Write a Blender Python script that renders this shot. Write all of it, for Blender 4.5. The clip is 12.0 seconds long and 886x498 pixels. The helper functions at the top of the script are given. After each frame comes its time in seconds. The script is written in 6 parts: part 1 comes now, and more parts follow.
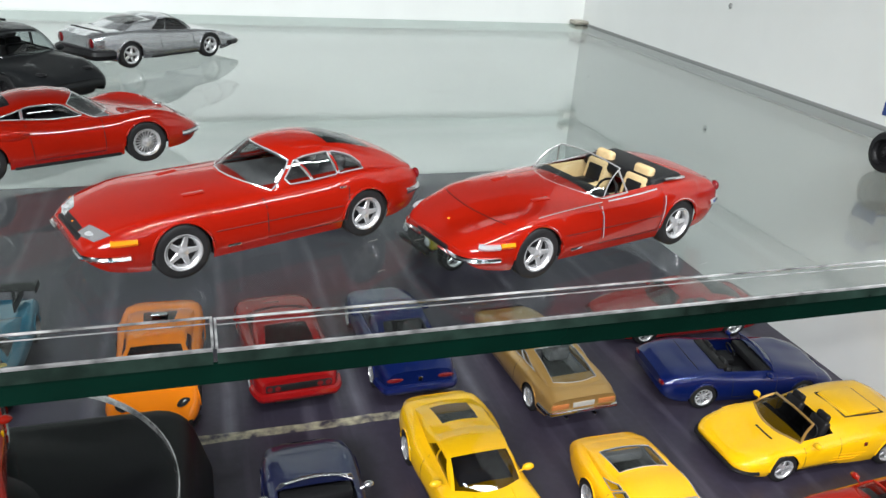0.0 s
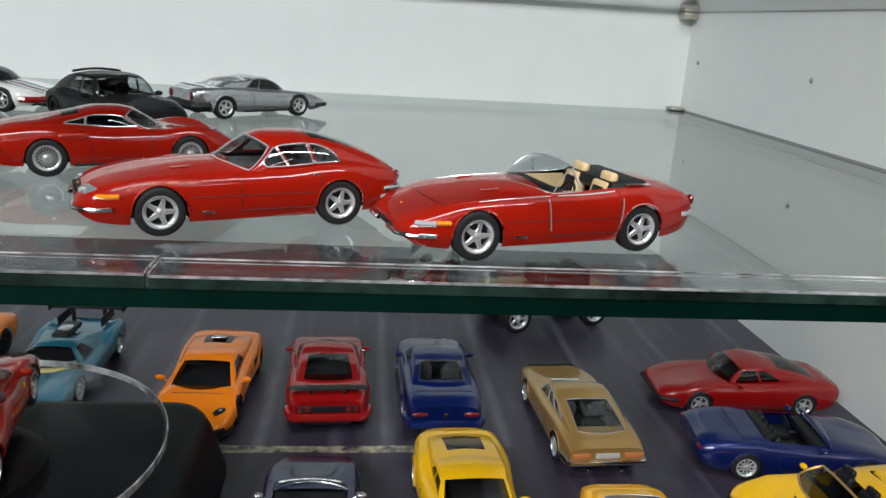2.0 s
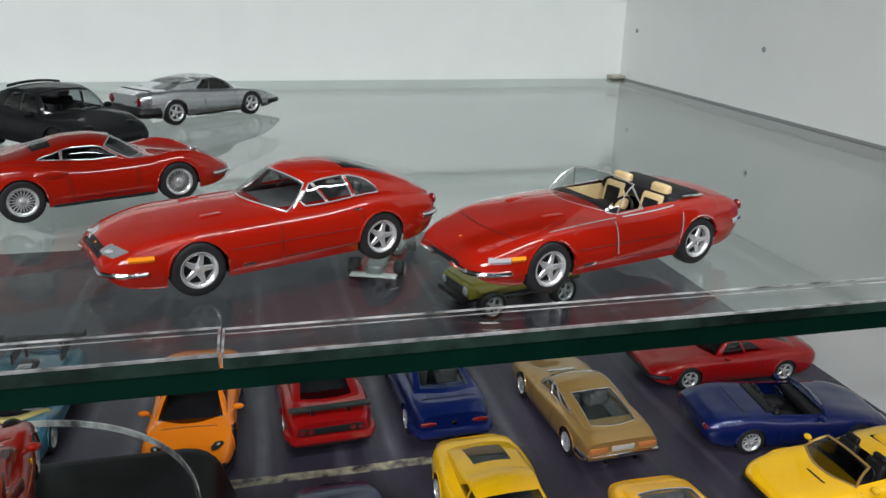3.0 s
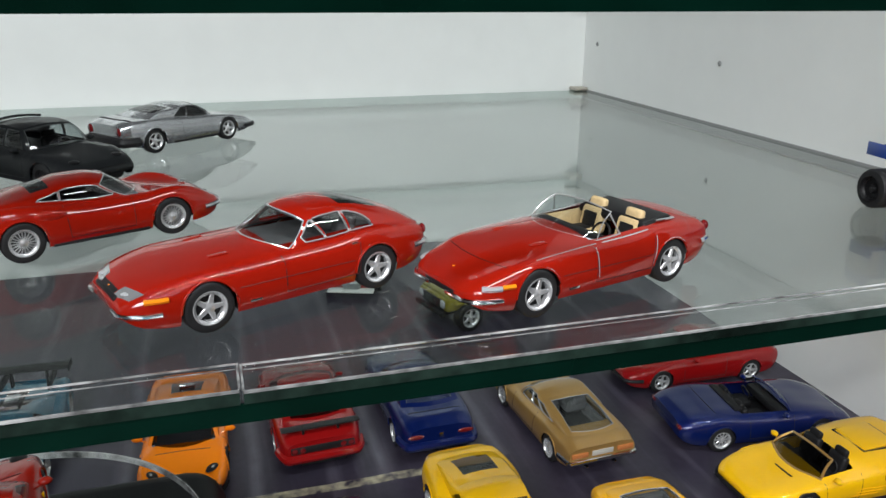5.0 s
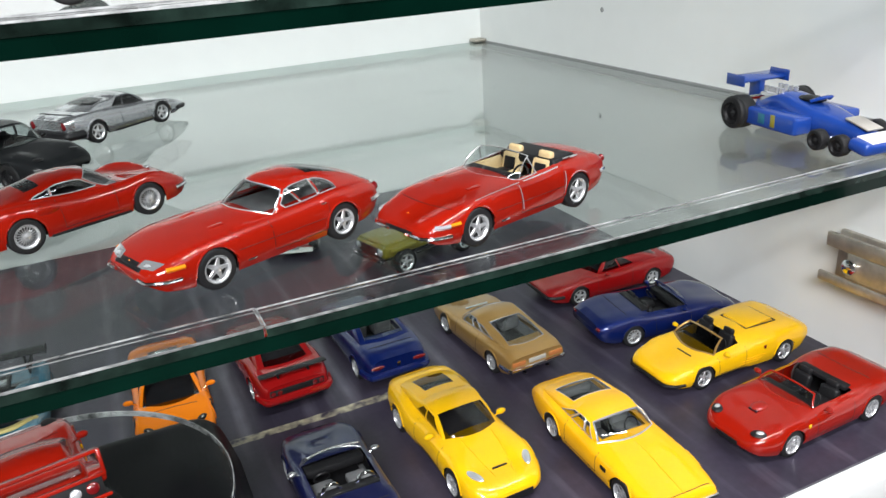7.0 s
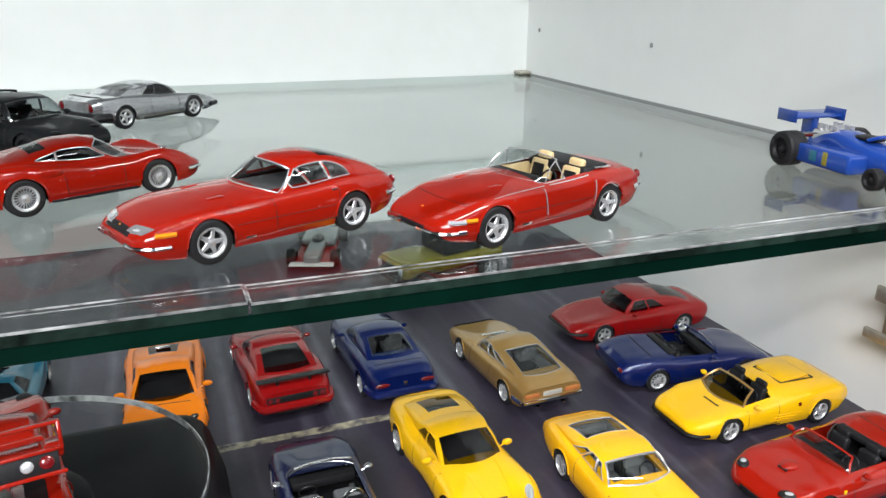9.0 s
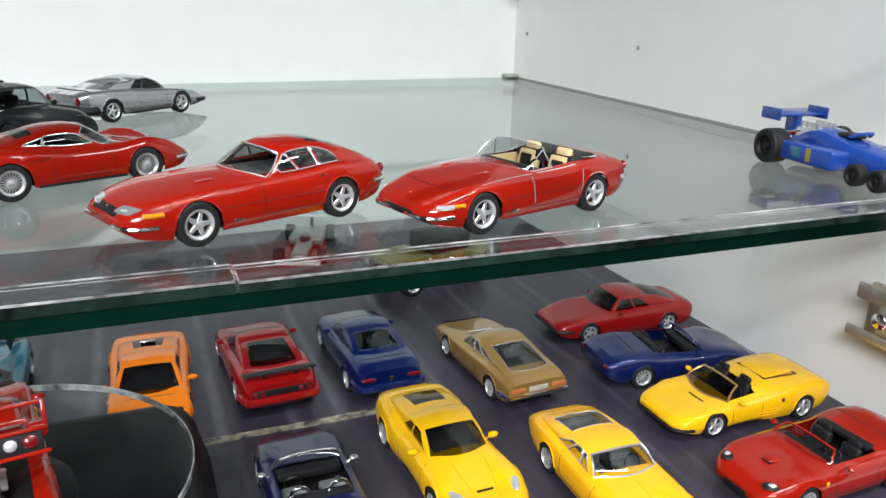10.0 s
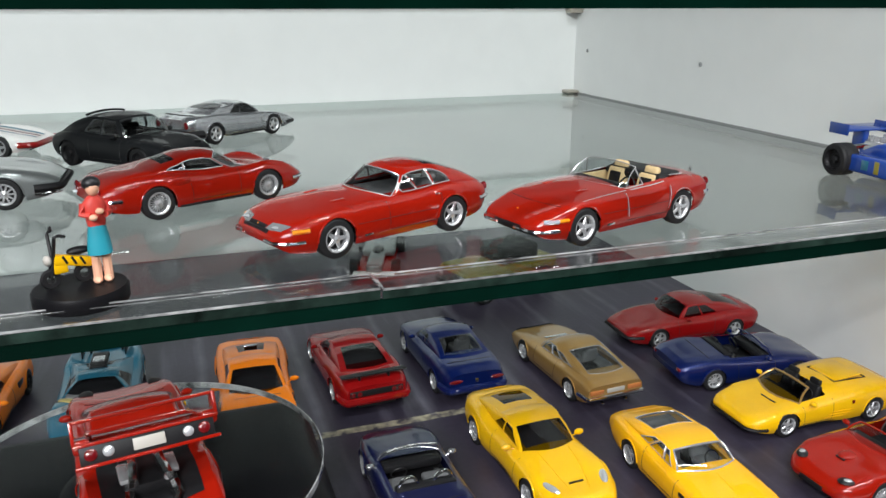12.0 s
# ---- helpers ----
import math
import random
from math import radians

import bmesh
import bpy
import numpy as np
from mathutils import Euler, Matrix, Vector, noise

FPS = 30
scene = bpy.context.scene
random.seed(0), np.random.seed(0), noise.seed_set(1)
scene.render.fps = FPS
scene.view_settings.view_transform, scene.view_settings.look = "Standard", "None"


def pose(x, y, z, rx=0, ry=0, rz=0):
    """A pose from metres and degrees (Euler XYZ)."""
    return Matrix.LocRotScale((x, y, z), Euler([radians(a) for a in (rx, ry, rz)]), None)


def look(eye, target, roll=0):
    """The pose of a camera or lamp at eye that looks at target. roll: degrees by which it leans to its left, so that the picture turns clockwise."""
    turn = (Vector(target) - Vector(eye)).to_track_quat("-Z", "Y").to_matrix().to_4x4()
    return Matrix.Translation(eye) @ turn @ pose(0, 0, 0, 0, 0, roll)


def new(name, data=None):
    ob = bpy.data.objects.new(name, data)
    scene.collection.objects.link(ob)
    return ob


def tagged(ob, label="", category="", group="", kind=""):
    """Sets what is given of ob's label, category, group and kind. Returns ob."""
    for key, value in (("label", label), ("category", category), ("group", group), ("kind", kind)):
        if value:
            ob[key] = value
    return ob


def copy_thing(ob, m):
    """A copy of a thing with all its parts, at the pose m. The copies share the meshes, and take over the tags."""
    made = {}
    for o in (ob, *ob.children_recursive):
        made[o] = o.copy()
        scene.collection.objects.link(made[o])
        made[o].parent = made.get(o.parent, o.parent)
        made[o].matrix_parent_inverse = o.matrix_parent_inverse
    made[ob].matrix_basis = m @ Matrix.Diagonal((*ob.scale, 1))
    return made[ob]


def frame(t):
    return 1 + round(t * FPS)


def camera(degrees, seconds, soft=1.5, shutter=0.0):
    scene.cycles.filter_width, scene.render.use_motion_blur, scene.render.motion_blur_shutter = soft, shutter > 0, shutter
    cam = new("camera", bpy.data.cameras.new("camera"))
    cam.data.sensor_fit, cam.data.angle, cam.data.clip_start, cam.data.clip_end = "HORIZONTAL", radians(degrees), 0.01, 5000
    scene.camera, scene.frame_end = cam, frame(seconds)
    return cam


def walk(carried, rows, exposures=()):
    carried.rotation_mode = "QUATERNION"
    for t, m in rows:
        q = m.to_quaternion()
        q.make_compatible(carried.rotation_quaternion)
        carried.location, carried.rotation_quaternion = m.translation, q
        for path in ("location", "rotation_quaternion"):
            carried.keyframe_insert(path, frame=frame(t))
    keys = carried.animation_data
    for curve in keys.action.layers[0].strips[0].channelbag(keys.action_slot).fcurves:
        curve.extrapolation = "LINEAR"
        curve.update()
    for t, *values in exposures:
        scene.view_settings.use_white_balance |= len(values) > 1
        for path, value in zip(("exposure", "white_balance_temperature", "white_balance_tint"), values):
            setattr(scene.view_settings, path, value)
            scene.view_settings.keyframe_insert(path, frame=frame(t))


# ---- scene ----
# A glass display cabinet with 1:64 model cars. x runs along the shelves, y into the cabinet, z = 0 is the lower board.
cam = camera(60.05, 12.0)
# seconds, eye, yaw, pitch, roll
ROWS = [
    (0.0, 0.0185, 0.0068, 0.1587, -18.65, -24.23, 4.07),
    (0.5, 0.0263, -0.0095, 0.1423, -11.10, -17.42, 3.11),
    (1.0, 0.0479, -0.0182, 0.1414, -6.85, -16.63, 2.36),
    (1.5, 0.0582, -0.0201, 0.1388, -4.53, -16.95, 3.21),
    (2.0, 0.0543, -0.0181, 0.1403, -6.29, -16.47, 3.49),
    (2.5, 0.0324, -0.0049, 0.1478, -10.58, -17.99, 2.05),
    (2.7, 0.0231, 0.0017, 0.1502, -14.49, -19.11, 1.17),
    (4.3, 0.0497, -0.0117, 0.1460, -8.64, -18.45, 2.62),
    (4.5, 0.0446, -0.0085, 0.1476, -9.43, -18.34, 2.37),
    (5.0, 0.0177, -0.0055, 0.1580, -16.82, -18.79, 0.32),
    (5.5, -0.0047, -0.0093, 0.1658, -20.33, -20.07, -0.88),
    (6.0, -0.0088, -0.0156, 0.1683, -22.54, -23.39, -4.46),
    (6.5, 0.0002, -0.0287, 0.1743, -22.32, -25.00, -8.85),
    (7.0, -0.0032, -0.0354, 0.1699, -23.65, -22.66, -3.86),
    (7.2, -0.0016, -0.0354, 0.1668, -23.62, -22.58, -3.37),
    (8.8, 0.0025, -0.0276, 0.1553, -22.72, -19.21, 1.88),
    (9.0, 0.0045, -0.0288, 0.1538, -21.11, -19.09, 0.57),
    (9.5, 0.0044, -0.0290, 0.1508, -20.84, -19.56, 0.16),
    (10.0, 0.0034, -0.0311, 0.1487, -22.16, -18.33, 1.30),
    (10.5, 0.0066, -0.0317, 0.1487, -22.13, -17.61, 0.20),
    (11.0, 0.0008, -0.0249, 0.1468, -20.70, -18.12, -0.51),
    (11.5, -0.0098, -0.0344, 0.1549, -19.47, -17.85, 0.06),
    (12.0, -0.0197, -0.0435, 0.1552, -19.02, -17.62, 0.00),
]
walk(cam, [(t, pose(x, y, z, 90 + pitch, 0, yaw) @ pose(0, 0, 0, 0, 0, roll)) for t, x, y, z, yaw, pitch, roll in ROWS],
     exposures=[(0.0, 0.02), (0.7, -0.16), (1.5, -0.38), (2.5, -0.56), (4.5, -0.47), (5.5, -0.47), (6.2, -0.22), (7.0, -0.04), (9.0, -0.02), (11.0, -0.10), (11.5, -0.14), (12.0, -0.34)])

# ---- light ----
world = bpy.data.worlds.new("room_air")
scene.world = world
world.use_nodes = True
world.node_tree.nodes["Background"].inputs[0].default_value = (0.85, 0.9, 1.0, 1)
world.node_tree.nodes["Background"].inputs[1].default_value = 0.05


def area_lamp(x, y, z, length, width, watts, tilt=0.0):
    data = bpy.data.lights.new("area_light", "AREA")
    data.shape, data.size, data.size_y, data.energy, data.color = "RECTANGLE", length, width, watts, (1.0, 1.0, 1.025)
    ob = new("area_light", data)
    ob.matrix_world = pose(x, y, z, tilt, 0, 0)
    return ob


# ---- materials ----
def material(name, color, rough=0.5, metal=0.0, coat=0.0, trans=0.0, ior=1.45, vary=0.0, scale=200.0, bump=0.0, spec=0.5, emit=0.0):
    m = bpy.data.materials.new(name)
    m.use_nodes = True
    nt = m.node_tree
    b = nt.nodes["Principled BSDF"]
    b.inputs["Base Color"].default_value = (*color, 1)
    b.inputs["Roughness"].default_value = rough
    b.inputs["Metallic"].default_value = metal
    b.inputs["Coat Weight"].default_value = coat
    b.inputs["Coat Roughness"].default_value = 0.03
    b.inputs["Transmission Weight"].default_value = trans
    b.inputs["IOR"].default_value = ior
    b.inputs["Specular IOR Level"].default_value = spec
    if emit:
        b.inputs["Emission Color"].default_value = (*color, 1)
        b.inputs["Emission Strength"].default_value = emit
    if vary or bump:
        co = nt.nodes.new("ShaderNodeTexCoord")
        n1 = nt.nodes.new("ShaderNodeTexNoise")
        n1.inputs["Scale"].default_value = scale
        n1.inputs["Detail"].default_value = 6
        nt.links.new(co.outputs["Object"], n1.inputs["Vector"])
        if vary:
            n2 = nt.nodes.new("ShaderNodeTexNoise")
            n2.inputs["Scale"].default_value = scale * 0.13
            nt.links.new(co.outputs["Object"], n2.inputs["Vector"])
            mul = nt.nodes.new("ShaderNodeMath")
            mul.operation = "MULTIPLY"
            nt.links.new(n1.outputs[0], mul.inputs[0])
            nt.links.new(n2.outputs[0], mul.inputs[1])
            mr = nt.nodes.new("ShaderNodeMapRange")
            mr.inputs["From Min"].default_value, mr.inputs["From Max"].default_value = 0.12, 0.4
            mr.inputs["To Min"].default_value, mr.inputs["To Max"].default_value = 1 - vary, 1 + vary
            nt.links.new(mul.outputs[0], mr.inputs[0])
            mix = nt.nodes.new("ShaderNodeVectorMath")
            mix.operation = "SCALE"
            mix.inputs[0].default_value = color
            nt.links.new(mr.outputs[0], mix.inputs["Scale"])
            nt.links.new(mix.outputs[0], b.inputs["Base Color"])
        if bump:
            bp = nt.nodes.new("ShaderNodeBump")
            bp.inputs["Strength"].default_value = bump
            bp.inputs["Distance"].default_value = 0.00004
            nt.links.new(n1.outputs[0], bp.inputs["Height"])
            nt.links.new(bp.outputs[0], b.inputs["Normal"])
    return m


def window_material(name, tint, rough=0.0, base=0.04, steep=5.0):
    """Thin clear sheet: it lets light through by its tint and mirrors more at a grazing angle."""
    m = bpy.data.materials.new(name)
    m.use_nodes = True
    nt = m.node_tree
    out = nt.nodes["Material Output"]
    nt.nodes.remove(nt.nodes["Principled BSDF"])
    tr, gl = nt.nodes.new("ShaderNodeBsdfTransparent"), nt.nodes.new("ShaderNodeBsdfGlossy")
    lw, mix = nt.nodes.new("ShaderNodeLayerWeight"), nt.nodes.new("ShaderNodeMixShader")
    pw, mr = nt.nodes.new("ShaderNodeMath"), nt.nodes.new("ShaderNodeMapRange")
    lw.inputs[0].default_value = 0.5
    pw.operation = "POWER"
    pw.inputs[1].default_value = steep
    mr.inputs["To Min"].default_value = base
    tr.inputs[0].default_value = (*tint, 1)
    gl.inputs["Roughness"].default_value = rough
    nt.links.new(lw.outputs["Facing"], pw.inputs[0])
    nt.links.new(pw.outputs[0], mr.inputs[0])
    nt.links.new(mr.outputs[0], mix.inputs[0])
    nt.links.new(tr.outputs[0], mix.inputs[1])
    nt.links.new(gl.outputs[0], mix.inputs[2])
    nt.links.new(mix.outputs[0], out.inputs[0])
    return m


WALL = material("white_laminate", (0.75, 0.765, 0.755), 0.35, vary=0.02, scale=60, bump=0.05)
# For the unseen upper panels, dark so that the shelf glass mirrors less white.
DARKPANEL = material("unseen_dark_panel", (0.035, 0.035, 0.037), 0.6, vary=0.1, scale=20)
ROOM = material("room_paint", (0.13, 0.125, 0.12), 0.8, vary=0.1, scale=3)
ROOMFLOOR = material("room_floor_tile", (0.18, 0.17, 0.16), 0.4, vary=0.15, scale=4)
GLASS = window_material("shelf_glass", (0.94, 0.965, 0.955), 0.0, 0.026, 4.8)
GLASSEDGE = material("green_glass_edge", (0.0006, 0.0105, 0.0066), 0.12, vary=0.35, scale=60, spec=0.2)
PALEEDGE = material("pale_glass_edge", (0.42, 0.50, 0.47), 0.2, vary=0.1, scale=60)
ACRYLIC = window_material("clear_acrylic", (0.95, 0.96, 0.96), 0.02, 0.02, 5.6)
LIPGREY = material("smoky_acrylic_lip", (0.012, 0.024, 0.019), 0.12, vary=0.8, scale=180, spec=0.3)
# Cut acrylic edges, with their bright highlight streaks put into the varied pale colour.
ACRYLICEDGE = material("cut_acrylic_edge_glint", (0.36, 0.37, 0.37), 0.10, vary=0.8, scale=260, coat=1.0)
STEEL = material("brushed_steel", (0.50, 0.46, 0.40), 0.42, 0.8, vary=0.2, scale=300)
SHADOWGAP = material("shadow_gap_grey", (0.27, 0.275, 0.275), 0.6)


# ---- builders ----
def mesh_of(bm, name, mats, smooth=True, angle=40):
    me = bpy.data.meshes.new(name)
    bm.normal_update()
    if smooth:
        for f in bm.faces:
            f.smooth = True
        lim = radians(angle)
        for e in bm.edges:
            if len(e.link_faces) == 2 and e.calc_face_angle(0) > lim:
                e.smooth = False
    bm.to_mesh(me)
    bm.free()
    for m in mats if isinstance(mats, (list, tuple)) else [mats]:
        me.materials.append(m)
    return me


def part(name, bm, mat, parent=None, label="", smooth=True, angle=40):
    ob = new(name, mesh_of(bm, name, mat, smooth, angle))
    if parent:
        ob.parent = parent
    return tagged(ob, label) if label else ob


def box(x0, x1, y0, y1, z0, z1, bevel=0.0, seg=2, bm=None):
    own = bm is None
    b = bmesh.new()
    bmesh.ops.create_cube(b, size=1)
    for v in b.verts:
        v.co = Vector(((x0 + x1) / 2 + v.co.x * (x1 - x0), (y0 + y1) / 2 + v.co.y * (y1 - y0), (z0 + z1) / 2 + v.co.z * (z1 - z0)))
    if bevel:
        bmesh.ops.bevel(b, geom=b.edges[:], offset=bevel, segments=seg, affect="EDGES", profile=0.5)
    if own:
        return b
    join(bm, b)
    return bm


def join(bm, other, m=None, mat=None):
    """Adds the faces of other to bm, moved by m, with the material slot mat."""
    me = bpy.data.meshes.new("tmp")
    if m is not None:
        other.transform(m)
    if mat is not None:
        for f in other.faces:
            f.material_index = mat
    other.to_mesh(me)
    other.free()
    bm.from_mesh(me)
    bpy.data.meshes.remove(me)
    return bm


# ---- cabinet ----
XL, XR, YB, YF = -0.62, 0.2517, 0.456, 0.060
GT, GB = 0.0957, 0.0909          # the glass shelf's top and underside
UT, UB = 0.1594, 0.1546          # the upper glass shelf
EDGE_Y = 0.108


def wall(name, *b, mat=WALL):
    return tagged(part(name, box(*b), mat, smooth=False), "white laminate or dark panel of the display cabinet", "wall", kind="structure")


wall("wall_north", XL - 0.02, XR + 0.02, YB, YB + 0.018, -0.4, 0.19)
# Added out of view to darken what the glass shelf reflects.
tagged(part("wall_north_unseen", box(XL - 0.02, XR + 0.02, YB, YB + 0.018, 0.19, 0.62), DARKPANEL, smooth=False), "unseen dark panel added above the upper glass shelf", "wall", kind="structure")
wall("wall_east", XR, XR + 0.018, YF, YB, -0.4, 0.62)
wall("wall_west", XL - 0.018, XL, YF, YB, -0.4, 0.62)
# Unseen top, kept dark to dim the reflections in the shelf glass.
wall("ceiling", XL - 0.02, XR + 0.02, YF, YB, 0.62, 0.64, mat=DARKPANEL)


def board_material():
    """The printed sheet: dark purple grey asphalt with a worn yellow line and pale bay lines."""
    m = material("printed_sheet", (0.06, 0.055, 0.07), 0.38)
    nt = m.node_tree
    N = lambda kind: nt.nodes.new(kind)
    L = nt.links.new
    co, sep = N("ShaderNodeTexCoord"), N("ShaderNodeSeparateXYZ")
    L(co.outputs["Object"], sep.inputs[0])

    def math_(op, a, b=None, c=None):
        n = N("ShaderNodeMath")
        n.operation = op
        for k, v in enumerate((a, b, c)):
            if v is None:
                continue
            if isinstance(v, (int, float)):
                n.inputs[k].default_value = v
            else:
                L(v, n.inputs[k])
        return n.outputs[0]

    def noise_(scale, sx=1.0, sy=1.0, detail=6):
        mp, n = N("ShaderNodeMapping"), N("ShaderNodeTexNoise")
        mp.inputs["Scale"].default_value = (sx, sy, 1)
        n.inputs["Scale"].default_value, n.inputs["Detail"].default_value = scale, detail
        L(co.outputs["Object"], mp.inputs[0])
        L(mp.outputs[0], n.inputs["Vector"])
        return n.outputs[0]

    def mixc(f, a, b):
        n = N("ShaderNodeMix")
        n.data_type = "RGBA"
        L(f, n.inputs["Factor"])
        for k, v in ((6, a), (7, b)):
            if isinstance(v, tuple):
                n.inputs[k].default_value = (*v, 1)
            else:
                L(v, n.inputs[k])
        return n.outputs["Result"]

    x, y = sep.outputs[0], sep.outputs[1]
    grain, cloud, streak = noise_(420), noise_(16), noise_(60, 3.0, 0.25)
    base = mixc(math_("MULTIPLY", math_("ADD", cloud, math_("MULTIPLY", grain, 0.5)), 0.75), (0.004, 0.0038, 0.006), (0.060, 0.050, 0.079))
    base = mixc(math_("MULTIPLY", math_("MAXIMUM", math_("SUBTRACT", streak, 0.52), 0.0), 0.9), base, (0.22, 0.20, 0.26))
    wob = math_("MULTIPLY", math_("SUBTRACT", noise_(40), 0.5), 0.003)
    dy = math_("ABSOLUTE", math_("ADD", math_("SUBTRACT", y, 0.2127), wob))
    line = math_("MULTIPLY", math_("MULTIPLY", math_("LESS_THAN", dy, 0.0021), math_("LESS_THAN", x, 0.098)), math_("SUBTRACT", math_("MULTIPLY", noise_(260), 3.0), 1.05))
    base = mixc(line, base, (0.42, 0.38, 0.26))
    bay = math_("PINGPONG", math_("ADD", math_("ADD", x, 0.0208 + 0.425), wob), 0.02125)
    bays = math_("MULTIPLY", math_("MAXIMUM", math_("SUBTRACT", 1.0, math_("DIVIDE", bay, 0.0030)), 0.0), math_("MULTIPLY", math_("GREATER_THAN", y, 0.214), 0.17))
    base = mixc(math_("MULTIPLY", bays, math_("MULTIPLY", noise_(90), 1.6)), base, (0.42, 0.40, 0.48))
    L(base, nt.nodes["Principled BSDF"].inputs["Base Color"])
    return m


board = tagged(part("lower_board", box(XL, XR, 0.0885, YB, -0.018, -0.0012, 0.0005), WALL), "white laminate board under a printed sheet", "shelf board", kind="structure")
sheet = tagged(part("printed_sheet", box(XL, XR - 0.001, 0.0968, YB - 0.001, -0.001, 0.0), board_material(), smooth=False), "dark purple printed sheet of a car park", "floor sheet", kind="structure")


def glass_shelf(zb, zt, label):
    pivot = tagged(new("glass_shelf"), label, "shelf", "glass shelves")
    pane = part("pane", box(XL + 0.002, XR - 0.0012, EDGE_Y + 0.0004, YB - 0.004, zb, zt, 0.0003, 1), GLASS, pivot)
    part("front_edge", box(XL + 0.002, XR - 0.0012, EDGE_Y - 0.0001, EDGE_Y + 0.0003, zb, zt - 0.0013), GLASSEDGE, pivot, "dark green polished glass edge")
    # The shade in the gap beside the wall, put in as a grey strip.
    part("side_edge", box(XR - 0.0011, XR - 0.0002, EDGE_Y + 0.001, YB - 0.004, zb + 0.0004, zt + 0.0008), SHADOWGAP, pivot, "grey strip standing in for the shadow gap along the wall")
    part("rear_edge", box(XL + 0.002, XR - 0.0012, YB - 0.0039, YB - 0.0034, zb, zt), PALEEDGE, pivot)
    return pivot


glass_shelf(GB, GT, "clear glass shelf with a dark green front edge")
glass_shelf(UB, UT, "clear upper glass shelf with a dark green front edge")
for xa, xb, za in ((XL + 0.004, 0.0181, GT), (0.0187, XR - 0.003, GT), (XL + 0.004, 0.055, UT), (0.0556, XR - 0.003, UT)):
    strip = tagged(new("edge_strip"), "clear acrylic strip lying along the glass shelf's front edge", "edge strip", "acrylic strips")
    h = 0.0012 if xa < 0 else 0.0009
    body = part("strip_body", box(xa, xb, EDGE_Y + 0.0003, EDGE_Y + 0.0092, za + 0.0002, za + h, 0.0002, 1), ACRYLIC, strip)
    body.visible_shadow = False
    part("back_lip", box(xa, xb, EDGE_Y + 0.0089, EDGE_Y + 0.0092, za + h + 0.0001, za + h + 0.0004), ACRYLICEDGE, strip)
    xe = xb if xa < 0 else xa
    part("end_lip", box(xe - 0.0002, xe + 0.0002, EDGE_Y + 0.0002, EDGE_Y + 0.0092, za + h + 0.0001, za + h + 0.0004), ACRYLICEDGE, strip)
    part("middle_ridge", box(xa, xb, EDGE_Y + 0.0072, EDGE_Y + 0.0074, za + h + 0.0001, za + h + 0.0002), ACRYLICEDGE, strip)
    part("drop_lip", box(xa, xb, EDGE_Y - 0.0003, EDGE_Y + 0.0003, za - 0.0013, za + h - 0.0004), LIPGREY, strip, "clear lip hanging over the glass edge")
    part("front_lip", box(xa, xb, EDGE_Y - 0.0003, EDGE_Y + 0.0002, za + h - 0.0003, za + h + 0.0001), ACRYLICEDGE, strip)

# ---- the room round the cabinet ----
for nm, b, mm in (("room_floor", (-3, 3, -6.2, 0.5, -1.02, -1.0), ROOMFLOOR), ("room_ceiling", (-3, 3, -6.2, 0.5, 1.8, 1.82), ROOM),
                  ("room_wall", (-3, 3, -6.22, -6.2, -1, 1.8), ROOM), ("room_wall", (-3.02, -3, -6.2, 0.5, -1, 1.8), ROOM), ("room_wall", (3, 3.02, -6.2, 0.5, -1, 1.8), ROOM)):
    tagged(part(nm, box(*b), mm, smooth=False), "plain painted surface of the shop room", "room", kind="structure")
# Ceiling tubes of the shop room, out of view.
for y in (-1.9, -3.1, -4.3):
    area_lamp(-1.5, y, 1.72, 1.4, 0.16, 29)
    area_lamp(0.7, y, 1.72, 1.4, 0.16, 7)
# Unseen fill strip added close above, for a brighter front and paint highlights.
area_lamp(0.16, -0.12, 0.72, 0.7, 0.05, 6.6)
# Two unseen fill lamps added at the left front to brighten the right wall.
for eye in ((-0.40, -0.62, 0.55), (-0.32, -0.46, 0.62)):
    fill_lamp = area_lamp(*eye, 0.5, 0.05, 5.4)
    fill_lamp.matrix_world = look(eye, (0.25, 0.24, 0.05))

# ---- materials of the models ----
def paint(name, color, rough=0.32, metal=0.0):
    m = material(name, color, 0.5 if not metal else rough, metal, coat=1.0, vary=0.02, scale=900, bump=0.08, spec=0.05)
    m.node_tree.nodes["Principled BSDF"].inputs["Coat IOR"].default_value = 1.54
    m.node_tree.nodes["Principled BSDF"].inputs["Coat Roughness"].default_value = 0.015
    return m


RED = paint("red_enamel", (0.28, 0.0075, 0.0016))
DEEPRED = paint("deep_red_enamel", (0.23, 0.0035, 0.004))
YELLOW = paint("yellow_enamel", (0.80, 0.45, 0.004))
AMBERYELLOW = paint("warm_yellow_enamel", (0.88, 0.44, 0.006))
ORANGE = paint("orange_enamel", (0.80, 0.20, 0.006))
BLUE = paint("blue_metallic", (0.004, 0.012, 0.088), 0.3, 0.3)
NAVY = paint("navy_metallic", (0.007, 0.010, 0.055), 0.3, 0.3)
GOLD = paint("gold_metallic", (0.40, 0.235, 0.075), 0.32, 0.5)
SILVER = paint("silver_metallic", (0.46, 0.47, 0.49), 0.25, 0.85)
GREY = paint("dark_silver_metallic", (0.27, 0.29, 0.29), 0.3, 0.6)
BLACK = paint("black_enamel", (0.010, 0.011, 0.012), 0.3)
BLACK.node_tree.nodes["Principled BSDF"].inputs["Coat Weight"].default_value = 0.4
TEAL = paint("teal_metallic", (0.02, 0.14, 0.22), 0.35, 0.3)
WHITE = paint("white_enamel", (0.78, 0.78, 0.76))
RACEBLUE = paint("racing_blue", (0.012, 0.05, 0.27))
